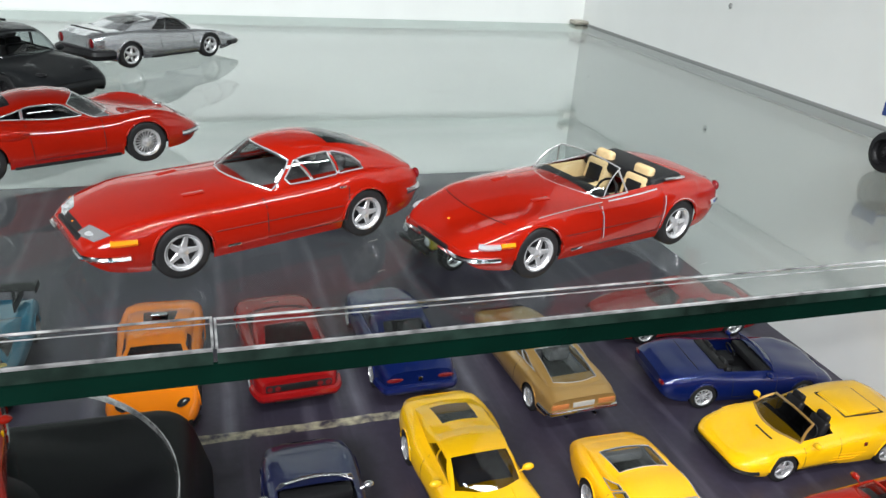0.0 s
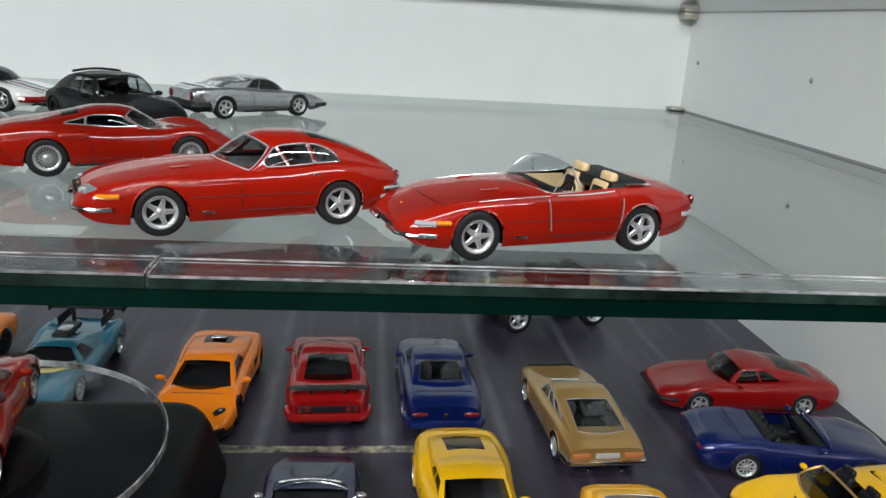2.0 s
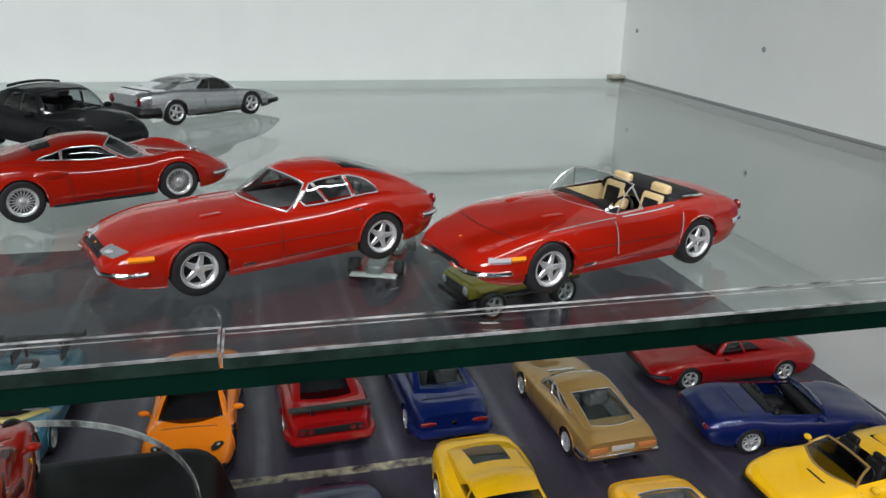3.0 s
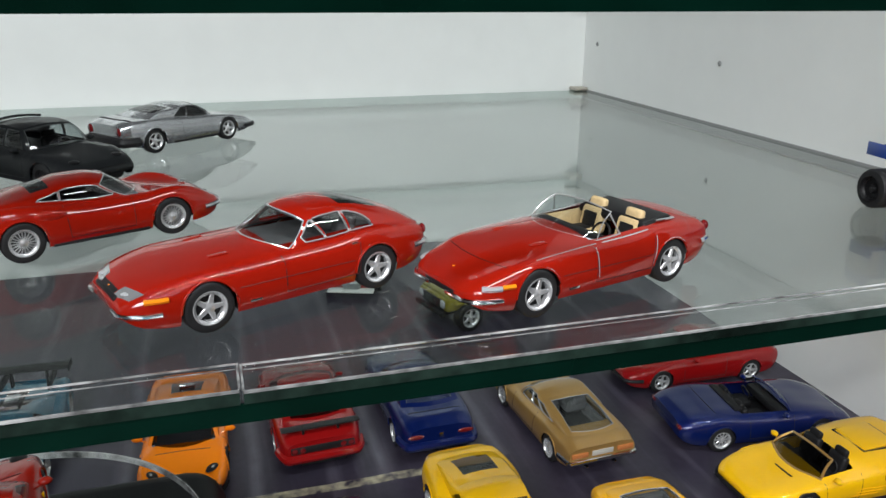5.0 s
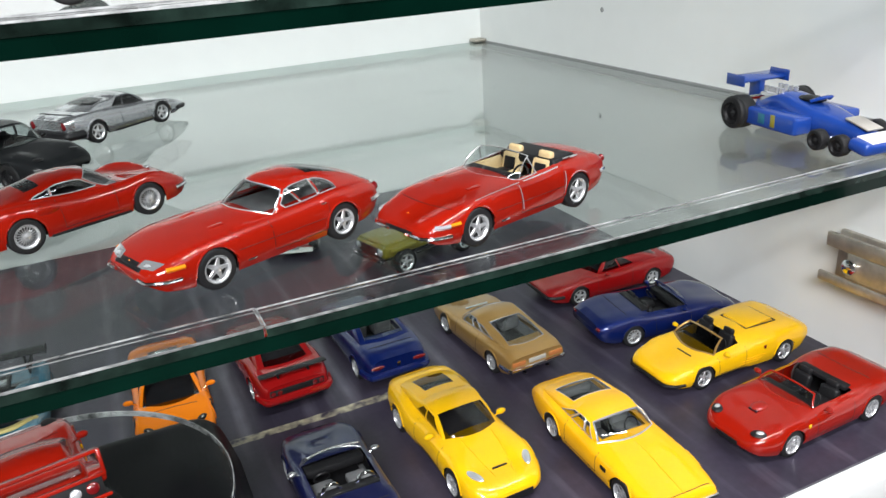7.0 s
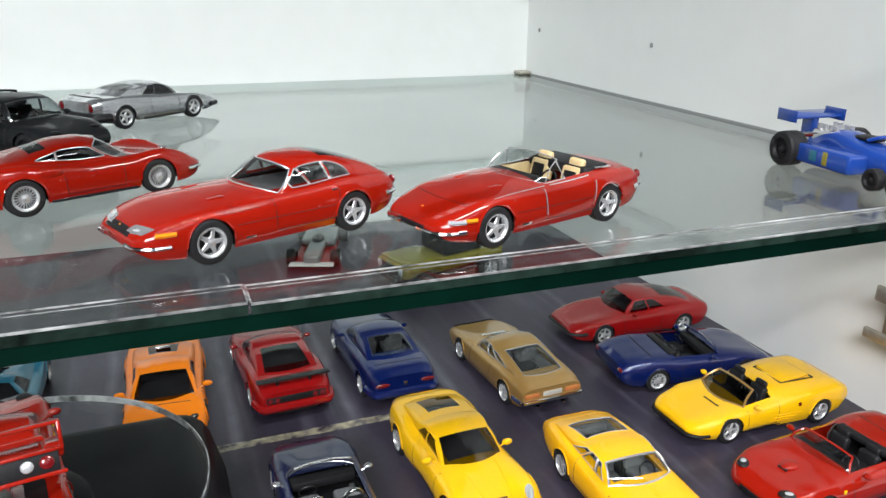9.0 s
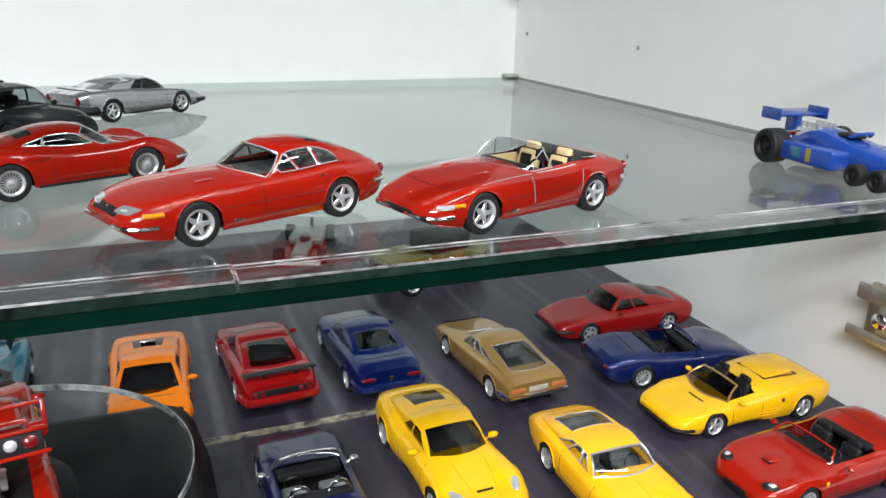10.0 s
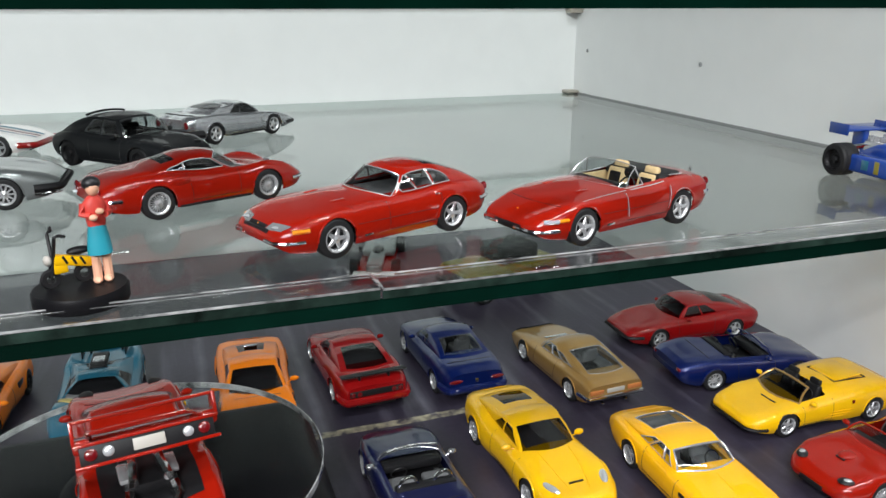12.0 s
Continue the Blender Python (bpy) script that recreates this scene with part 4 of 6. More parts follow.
def berlinetta():
    """The small red mid-engined coupe with high front wings."""
    at, hd = side_place((0.0066, 0.2010), (-0.0270, 0.1862), 0, 1.70, 0.20, 0.98, 2.30, 4.25, "right")

    class C(SleekCar):
        crown = ((1.22, 0.70), (1.32, 0.76), (1.60, 0.95), (1.84, 1.075), (2.10, 1.125), (2.38, 1.125), (2.82, 1.04), (3.32, 0.93), (3.72, 0.88), (4.0, 0.82))
        side_glass = WINDARK
        wins = ((1.55, 2.58), (2.61, 2.98))
        turn_in, end = 2.17, 2.98
        pillar = (14, 48)
        slot = 0.055
        rear = (2.72, 3.0)
        sweep = 0.075
        trim = BRIGHT
    c = C("glossy red mid-engined coupe model with curved wings and silver wheels", RED, at, hd, 4.25, 1.70, 1.135, 2.30, 0.98, 0.32, 0.21, GT,
          top=((0, 0.44), (0.03, 0.50), (0.15, 0.61), (0.3, 0.73), (0.4, 0.79), (0.75, 0.85), (0.92, 0.82), (1, 0.66)),
          belt=((0, 0.44), (0.04, 0.54), (0.12, 0.72), (0.22, 0.80), (0.34, 0.74), (0.5, 0.73), (0.66, 0.79), (0.78, 0.84), (0.92, 0.79), (1, 0.64)),
          plan=((0, 0.52), (0.03, 0.74), (0.10, 0.92), (0.2, 0.98), (0.45, 0.96), (0.72, 1), (0.93, 0.93), (1, 0.78)),
          A=0.299, B=0.434, C=0.65, D=0.94, win=WINGREY, gap=GAP, rims="wire", round_=0.16)
    c.seats(2.32, INTERIOR, None, 0.34, 0.70)
    c.door(1.58, 2.64, 0.28)
    c.end_bar(True, 0.38, CHROME, 0.04, 0.99, gap=0.30)
    c.end_bar(False, 0.46, CHROME, 0.04, 0.98, gap=0.45, wrap=0.08)
    c.lamp(0.30, 0.80, (0.10, 0.08, 0.03), HEADGLASS, "headlight", 0.0, 10)
    for sy in (-1, 1):
        b = blob(bmesh.new(), (c.side(2.87, 0.66).x, sy * (c.side(2.87, 0.66).y - 0.02), 0.66), (0.26, 0.05, 0.09))
        part("side_scoop", done(b), RED, c.ob)
        part("tail_light", done(blob(bmesh.new(), (-c.L / 2, sy * 0.55, 0.62), (0.04, 0.08, 0.08))), TAILRED, c.ob)
        part("engine_louvre", done(block(bmesh.new(), c.deck(3.32, 0.45 * sy, 0.01), (0.40, 0.25, 0.03), 0.01)), GAP, c.ob)
    c.pod(0, c.W / 2 * 0.93, 0.19, (1.5, 0.03, 0.05), DARK, "sill")
    return c


WEDGE = dict(top=((0, 0.40), (0.02, 0.46), (0.15, 0.58), (0.33, 0.72), (0.75, 0.84), (0.93, 0.84), (1, 0.76)),
             belt=((0, 0.40), (0.03, 0.47), (0.15, 0.62), (0.3, 0.70), (0.5, 0.74), (0.75, 0.82), (0.93, 0.82), (1, 0.74)))


def silver_wedge():
    at, hd = side_place((0.0232, 0.3350), (-0.0040, 0.3127), 0, 1.72, 0.2, 1.05, 2.34, 4.23, "right")

    class C(Car):
        sidewins = ((0.04, 0.40, 0.08, 0.90), (0.43, 0.62, 0.10, 0.84))
        backhole = (-0.85, 0.85, 0.35, 0.93)
        trim = DARK
    c = C("silver wedge-shaped coupe model with a black lower tail", SILVER, at, hd, 4.23, 1.72, 1.12, 2.34, 1.05, 0.31, 0.21, GT, A=0.30, B=0.45, C=0.62, D=0.84, wr=0.66, win=WINDARK, rims="star", **WEDGE)
    c.door(1.55, 2.55, 0.28)
    c.end_bar(False, 0.36, DARK, 0.12, 0.98, name="rear_bumper")
    c.end_bar(True, 0.30, DARK, 0.06, 0.99, name="front_bumper")
    for sy in (-1, 1):
        part("tail_light", done(blob(bmesh.new(), (-c.L / 2 - 0.005, sy * 0.58, 0.62), (0.03, 0.11, 0.11))), TAILRED, c.ob)
    c.across(3.45, 0.85)
    c.across(3.9, 0.9, DARK, 0.02)
    c.pod(0, c.W / 2 * 0.95, 0.20, (1.4, 0.03, 0.06), DARK, "sill")
    return c


def black_wedge():
    class C(Car):
        sidewins = ((0.04, 0.34, 0.08, 0.90), (0.37, 0.62, 0.10, 0.86))
        backhole = (-0.8, 0.8, 0.3, 0.93)
    c = C("glossy black sports car model with a roof spoiler rail", BLACK, (-0.0375, 0.2770), -46, 4.0, 1.80, 1.30, 2.4, 0.85, 0.32, 0.23, GT, A=0.30, B=0.43, C=0.72, D=0.95, wr=0.66, win=WINCLEAR, rims="disc", rim_mat=DARK)
    c.seats(2.0, DARK, None, 0.36, 0.80)
    c.mirrors()
    b = tube(bmesh.new(), [c.roof(0.85, s) + Vector((-0.1, 0, 0.035)) for s in [-1 + 0.2 * k for k in range(11)]], 0.03, 6)
    part("roof_rail", done(b), BLACK, c.ob)
    c.door(1.4, 2.5, 0.28)
    for sy in (-1, 1):
        part("headlight", done(blob(bmesh.new(), c.deck(0.3, 0.7 * sy), (0.12, 0.1, 0.03))), DARK, c.ob)
    return c


def grey_coupe():
    class C(Car):
        sidewins = ((0.04, 0.30, 0.12, 0.90), (0.33, 0.6, 0.14, 0.86))
        trim = BRIGHT
    c = C("dark silver coupe model with a black nose band", GREY, (-0.0905, 0.2270), -2, 4.4, 1.78, 1.22, 2.5, 0.95, 0.32, 0.22, GT, A=0.36, B=0.49, C=0.66, D=0.92, wr=0.66, win=WINCLEAR, rims="multi")
    c.seats(2.5, INTERIOR)
    c.end_bar(True, 0.40, DARK, 0.08, 1.0, name="nose_band", label="black nose band")
    c.end_bar(True, 0.30, CHROME, 0.03, 1.0)
    c.door(1.6, 2.8, 0.30)
    return c


def rally_coupe():
    class C(Car):
        sidewins = ((0.04, 0.5, 0.12, 0.90),)
    c = C("white racing coupe model with red and green stripes", WHITE, (-0.104, 0.322), -15, 4.2, 1.8, 1.12, 2.4, 0.9, 0.32, 0.23, GT, A=0.30, B=0.44, C=0.58, D=0.86, wr=0.66, rims="star", **WEDGE)
    for q, m in ((0.0, DEEPRED), (0.35, TEAL), (-0.35, TEAL)):
        b = bmesh.new()
        for k in range(10):
            a, d = 0.15 + 0.12 * k, 0.15 + 0.12 * (k + 1)
            b.faces.new([b.verts.new(c.deck(u, q + e, 0.006)) for u, e in ((a, -0.1), (d, -0.1), (d, 0.1), (a, 0.1))])
        part("stripe", done(b), m, c.ob)
    c.end_bar(True, 0.36, DEEPRED, 0.08, 1.0, name="nose_band", label="red nose band")
    c.door(1.4, 2.5, 0.3)
    return c


grand_tourer()
spider()
berlinetta()
silver = silver_wedge()
black = black_wedge()
grey = grey_coupe()
rally = rally_coupe()
# more models on the upper shelf
for src, x, y, turn in ((grey, -0.020, 0.175, 170), (black, -0.110, 0.190, 178), (rally, 0.075, 0.200, 12), (rally, -0.21, 0.18, 5)):
    copy_thing(src.ob, pose(x, y, UT, 0, 0, turn))

# ---- model cars on the lower board ----
def orange_supercar(at, label, heading=-90):
    class C(Car):
        sidewins = ((0.04, 0.5, 0.14, 0.86),)
        backhole = (-0.55, 0.55, 0.25, 0.80)
        shieldhole = (-0.90, 0.90, 0.04, 0.94)
    c = C(label, ORANGE, at, heading, 4.46, 1.93, 1.165, 2.62, 0.98, 0.34, 0.25, 0, A=0.24, B=0.44, C=0.60, D=0.88, wr=0.62, rims="star", rim_mat=DARK,
          top=((0, 0.38), (0.03, 0.48), (0.12, 0.60), (0.28, 0.76), (0.7, 0.92), (0.9, 0.90), (1, 0.78)),
          belt=((0, 0.38), (0.03, 0.46), (0.12, 0.62), (0.25, 0.72), (0.45, 0.74), (0.7, 0.86), (0.9, 0.86), (1, 0.76)),
          plan=((0, 0.62), (0.03, 0.80), (0.10, 0.92), (0.22, 0.96), (0.5, 0.94), (0.75, 1), (0.93, 0.96), (1, 0.85)))
    c.mirrors(out=0.16, up=0.10, size=(0.06, 0.12, 0.07))
    c.lamp(0.42, 0.78, (0.20, 0.10, 0.035), DARK, "headlight", 0.0, 30)
    c.lamp(0.40, 0.80, (0.09, 0.04, 0.05), LAMP, "lamp_insert", 0.0, 30)
    for sy in (-1, 1):
        b = block(bmesh.new(), (c.L / 2 - 0.10, sy * 0.56, 0.30), (0.20, 0.40, 0.14), 0.03, Matrix.Rotation(radians(sy * -22), 4, "Z"))
        part("intake", done(b), DARK, c.ob)
        b = block(bmesh.new(), (c.side(3.0, 0.62).x, sy * (c.side(3.0, 0.62).y - 0.03), 0.62), (0.40, 0.08, 0.16), 0.03)
        part("side_intake", done(b), DARK, c.ob)
    b = block(bmesh.new(), c.back(0, 0.5) + Vector((0, 0, 0.03)), (0.40, 0.36, 0.05), 0.02, Matrix.Rotation(radians(-18), 4, "Y"))
    part("engine_cover", done(b), SILVER, c.ob, "pale engine cover panel")
    c.across(1.0, 0.7, bow=-0.1)
    c.door(1.35, 2.5, 0.30)
    c.end_bar(True, 0.20, DARK, 0.03, 1.0, name="splitter")
    return c


def winged_racer():
    class C(Car):
        sidewins = ((0.04, 0.45, 0.14, 0.86), (0.50, 0.60, 0.2, 0.7))
        backhole = (-0.78, 0.78, 0.10, 0.92)
    c = C("red racing coupe model with a black rear wing", DEEPRED, (0.0425, 0.2575), 93, 4.48, 1.92, 1.21, 2.6, 0.95, 0.34, 0.25, 0, A=0.28, B=0.44, C=0.58, D=0.86, wr=0.64, rims="multi",
          top=((0, 0.42), (0.03, 0.52), (0.15, 0.66), (0.3, 0.80), (0.75, 0.92), (0.92, 0.90), (1, 0.80)),
          belt=((0, 0.42), (0.03, 0.50), (0.15, 0.68), (0.3, 0.76), (0.5, 0.76), (0.75, 0.90), (0.92, 0.88), (1, 0.78)))
    c.mirrors(out=0.12, up=0.08)
    c.wing(4.22, 1.02, 1.74, 0.26, DARK)
    c.pod(-c.L / 2 - 0.01, 0, 0.62, (0.05, 1.40, 0.16), DARK, "rear_panel", both=False)
    c.pod(-c.L / 2 + 0.02, 0, 0.30, (0.10, 1.0, 0.12), DARK, "diffuser", both=False)
    for y in (0.45, 0.62):
        for sy in (-1, 1):
            part("tail_light", done(blob(bmesh.new(), (-c.L / 2 - 0.02, sy * y, 0.62), (0.03, 0.075, 0.075))), TAILRED, c.ob)
    c.end_bar(False, 0.42, DEEPRED, 0.10, 0.98, name="rear_bumper")
    return c


def blue_coupe():
    class C(Car):
        sidewins = ((0.04, 0.32, 0.14, 0.88), (0.35, 0.55, 0.16, 0.84))
        backhole = (-0.80, 0.80, 0.15, 0.92)
    c = C("metallic blue coupe model with rounded tail lamps", BLUE, (0.0842, 0.2525), 91, 4.5, 1.82, 1.30, 2.66, 0.92, 0.33, 0.22, 0, A=0.30, B=0.44, C=0.62, D=0.84, wr=0.66, win=WINCLEAR, rims="multi",
          top=((0, 0.55), (0.03, 0.66), (0.15, 0.78), (0.3, 0.90), (0.75, 0.98), (0.92, 0.98), (1, 0.88)),
          belt=((0, 0.52), (0.03, 0.62), (0.15, 0.76), (0.3, 0.84), (0.5, 0.86), (0.75, 0.94), (0.92, 0.93), (1, 0.84)))
    c.seats(2.3, INTERIOR)
    c.mirrors(mat=BLUE)
    for sy in (-1, 1):
        part("tail_light", done(blob(bmesh.new(), (-c.L / 2 - 0.0, sy * 0.58, 0.68), (0.04, 0.19, 0.06))), TAILRED, c.ob)
    c.pod(-c.L / 2 - 0.005, 0, 0.66, (0.03, 0.10, 0.12), CHROME, "badge", both=False)
    c.end_bar(False, 0.45, BLUE, 0.10, 0.99, name="rear_bumper")
    c.across(3.95, 0.80)
    c.door(1.5, 2.75, 0.30)
    return c


def gold_coupe():
    class C(Car):
        sidewins = ((0.04, 0.30, 0.12, 0.88), (0.32, 0.52, 0.12, 0.86), (0.56, 0.78, 0.14, 0.70))
        backhole = (-0.80, 0.80, 0.12, 0.90)
        trim = BRIGHT
    c = C("gold metallic fastback coupe model with a chrome rear bumper", GOLD, (0.1335, 0.2285), 93, 4.40, 1.80, 1.15, 2.55, 1.0, 0.32, 0.21, 0, A=0.34, B=0.46, C=0.62, D=0.95, wr=0.68, win=WINCLEAR, rims="multi",
          top=((0, 0.52), (0.02, 0.58), (0.15, 0.68), (0.33, 0.80), (0.75, 0.86), (0.93, 0.84), (1, 0.74)),
          belt=((0, 0.50), (0.02, 0.56), (0.15, 0.68), (0.3, 0.74), (0.5, 0.76), (0.75, 0.82), (0.93, 0.82), (1, 0.72)),
          plan=((0, 0.82), (0.03, 0.88), (0.1, 0.95), (0.22, 1), (0.78, 1), (0.93, 0.95), (1, 0.90)))
    c.seats(2.4, INTERIOR)
    c.end_bar(False, 0.42, CHROME, 0.055, 0.99, label="chrome rear bumper")
    c.pod(-c.L / 2 - 0.012, 0.56, 0.58, (0.04, 0.40, 0.12), DULLAMBER, "tail_light", label="orange tail lamp")
    c.pod(-c.L / 2 - 0.012, 0, 0.58, (0.03, 0.52, 0.12), PLATE, "rear_plate", both=False)
    c.pod(-c.L / 2 + 0.05, 0.35, 0.22, (0.12, 0.08, 0.06), CHROME, "exhaust")
    c.across(0.08, 0.9, DARK, 0.03)
    c.pod(c.L / 2 - 1.35, 0, c.deck(1.35, 0).z + 0.01, (0.10, 0.7, 0.02), CHROME, "bonnet_vent", both=False)
    c.door(1.65, 2.8, 0.30)
    return c


def red_notchback():
    at, hd = side_place((0.1847, 0.2372), (0.2270, 0.2360), 0, 1.80, 0.2, 0.95, 2.68, 4.6, "left")

    class C(Car):
        sidewins = ((0.04, 0.34, 0.12, 0.88), (0.37, 0.60, 0.14, 0.84))
    c = C("deep red two-door coupe model standing beside the cabinet wall", DEEPRED, at, hd, 4.6, 1.80, 1.25, 2.68, 0.97, 0.32, 0.2, 0, A=0.32, B=0.44, C=0.64, D=0.90, wr=0.66, win=WINDARK, rims="star",
          top=((0, 0.50), (0.02, 0.58), (0.15, 0.70), (0.33, 0.84), (0.75, 0.92), (0.93, 0.90), (1, 0.78)),
          belt=((0, 0.48), (0.03, 0.56), (0.15, 0.70), (0.3, 0.78), (0.5, 0.80), (0.75, 0.86), (0.93, 0.84), (1, 0.74)))
    c.end_bar(True, 0.40, DARK, 0.05, 0.99)
    c.door(1.6, 2.9, 0.30)
    c.pod(0, c.W / 2 * 0.93, 0.22, (1.7, 0.03, 0.06), DARK, "sill")
    c.mirrors()
    return c


def roadster(label, mat, at, heading, hoops=None, seatmat=DARK, mirror_mat=None, **kw):
    spec = dict(L=4.3, W=1.78, H=1.20, wb=2.5, fo=0.92, r=0.32, tw=0.22, A=0.33, B=0.42, wr=0.66, cockpit=(0.37, 0.66), rims="multi")
    spec.update(kw)
    c = Car(label, mat, at, heading, **spec)
    c.seats(c.L * 0.56, seatmat, None, 0.36, 0.76)
    b = bmesh.new()
    for i in range(12):
        for j in range(5):
            q = [c.shield(-0.95 + 1.9 * (i + a) / 12, (j + k) / 5) for a, k in ((0, 0), (1, 0), (1, 1), (0, 1))]
            b.faces.new([b.verts.new(p) for p in q])
    w = part("windscreen", done(b), WINCLEAR, c.ob)
    w.visible_shadow = False
    part("window_frame", done(tube(bmesh.new(), c.border(c.shield, (-0.95, 0.95, 0.0, 1.0)), 0.022, 6, True)), mirror_mat or mat, w)
    c.mirrors(mat=mirror_mat, out=0.12, up=0.07)
    b = block(bmesh.new(), (c.L / 2 - c.L * 0.66, 0, 0.86), (0.24, 1.25, 0.12), 0.05)
    part("tonneau", done(b), DARK, c.ob)
    if hoops:
        for sy in (-1, 1):
            pts = [(c.L / 2 - c.L * 0.665, sy * 0.36 + 0.2 * math.cos(a), 0.86 + 0.26 * math.sin(a)) for a in [math.pi * k / 10 for k in range(11)]]
            part("roll_hoop", done(tube(bmesh.new(), pts, 0.035, 6)), hoops, c.ob)
    c.door(c.L * 0.37, c.L * 0.63, 0.30)
    c.across(c.L * 0.80, 0.8)
    return c


b1 = roadster("metallic blue open sports car model with a black interior", BLUE, (0.2035, 0.2055), -7, L=4.4, W=1.9, H=1.16)
for sy in (-1, 1):
    part("tail_light", done(blob(bmesh.new(), (-b1.L / 2 + 0.02, sy * 0.66, 0.62), (0.05, 0.12, 0.06))), TAILRED, b1.ob)

n1 = roadster("dark navy open two-seater model with silver mirrors and roll hoops", NAVY, (0.0420, 0.1625), 90, CHROME, INTERIOR, SILVER, L=4.25, W=1.76, H=1.20)

at, hd = side_place((0.1809, 0.1086), (0.2206, 0.1102), 0, 1.92, 0.22, 0.98, 2.5, 4.55, "left")
r1 = roadster("bright red open sports car model with a bonnet scoop", RED, at, hd, None, DARK, None, L=4.55, W=1.92, H=1.16, fo=0.98, r=0.33, wb=2.5,
              top=((0, 0.46), (0.02, 0.55), (0.08, 0.66), (0.2, 0.78), (0.33, 0.86), (0.75, 0.92), (0.93, 0.90), (1, 0.78)),
              belt=((0, 0.44), (0.02, 0.53), (0.08, 0.66), (0.18, 0.78), (0.35, 0.80), (0.6, 0.80), (0.78, 0.90), (0.93, 0.86), (1, 0.74)),
              plan=((0, 0.50), (0.02, 0.68), (0.06, 0.84), (0.16, 0.97), (0.3, 0.98), (0.78, 1), (0.93, 0.94), (1, 0.80)))
r1.lamp(0.34, 0.80, (0.20, 0.14, 0.05), DARK, "headlight", -0.02, 30)
r1.lamp(0.33, 0.82, (0.13, 0.09, 0.065), LAMP, "lamp_insert", -0.02, 30, "clear lamp inside a dark housing")
b = blob(bmesh.new(), r1.deck(0.95, 0, 0.0), (0.22, 0.16, 0.06))
sc = part("bonnet_scoop", done(b), RED, r1.ob)
part("scoop_mouth", done(block(bmesh.new(), r1.deck(0.76, 0, 0.012), (0.06, 0.22, 0.05), 0.02)), DARK, sc)
r1.pod(r1.L / 2 - 0.02, 0, 0.36, (0.08, 0.6, 0.13), DARK, "grille", both=False)
part("side_badge", done(block(bmesh.new(), (r1.side(1.45, 0.62).x, r1.side(1.45, 0.62).y, 0.62), (0.07, 0.03, 0.09), 0.01)), YELLOW, r1.ob, "small yellow badge")


def targa():
    at, hd = side_place((0.1840, 0.1529), (0.2262, 0.1534), 0, 1.97, 0.24, 1.03, 2.60, 4.50, "left")
    c = Car("yellow open-topped mid-engined sports car model with a flat engine deck", YELLOW, at, hd, 4.50, 1.97, 1.13, 2.60, 1.00, 0.325, 0.24, 0, A=0.27, B=0.395, wr=0.62, cockpit=(0.32, 0.51), rims="star",
            top=((0, 0.42), (0.02, 0.50), (0.15, 0.62), (0.30, 0.76), (0.52, 0.98), (0.60, 1.0), (0.8, 0.95), (0.93, 0.90), (1, 0.78)),
            belt=((0, 0.42), (0.03, 0.50), (0.15, 0.64), (0.3, 0.72), (0.45, 0.74), (0.6, 0.84), (0.78, 0.88), (0.93, 0.86), (1, 0.76)),
            plan=((0, 0.60), (0.02, 0.72), (0.06, 0.84), (0.2, 0.93), (0.45, 0.93), (0.7, 1), (0.93, 0.97), (1, 0.88)))
    c.seats(1.95, DARK, None, 0.36, 0.92)
    b = bmesh.new()
    for i in range(12):
        for j in range(5):
            q = [c.shield(-0.95 + 1.9 * (i + a) / 12, (j + k) / 5) for a, k in ((0, 0), (1, 0), (1, 1), (0, 1))]
            b.faces.new([b.verts.new(p) for p in q])
    w = part("windscreen", done(b), WINDARK, c.ob)
    w.visible_shadow = False
    part("window_frame", done(tube(bmesh.new(), c.border(c.shield, (-0.95, 0.95, 0.0, 1.0)), 0.028, 6, True)), GOLD, w)
    c.mirrors(out=0.12, up=0.08)
    u0, u1, q = 2.75, 3.75, 0.52
    pts = [c.deck(u0, -q, 0.006), c.deck(u0, q, 0.006), c.deck((u0 + u1) / 2, q, 0.006), c.deck(u1, q, 0.006), c.deck(u1, -q, 0.006), c.deck((u0 + u1) / 2, -q, 0.006)]
    part("deck_gap", done(tube(bmesh.new(), pts, 0.022, 5, True)), GAPDARK, c.ob, "black engine lid gap")
    b = block(bmesh.new(), c.deck(3.22, 0, 0.03), (0.80, 0.86, 0.05), 0.02, Matrix.Rotation(radians(3), 4, "Y"))
    part("engine_lid", done(b), YELLOW, c.ob)
    c.across(1.0, 0.5, GAPDARK, 0.02, q0=-0.1)
    for k in range(3):
        c.line([c.side(2.1 + 0.1 * k + 0.09 * i, 0.34 + 0.07 * k, 0.004) for i in range(8)], AMBERYELLOW, 0.010, "side_strake")
    c.end_bar(True, 0.30, DARK, 0.04, 0.99)
    c.door(1.45, 2.35, 0.28)
    part("side_badge", done(block(bmesh.new(), (c.side(2.9, 0.66).x, c.side(2.9, 0.66).y, 0.66), (0.08, 0.03, 0.09), 0.01)), TAILRED, c.ob)
    return c


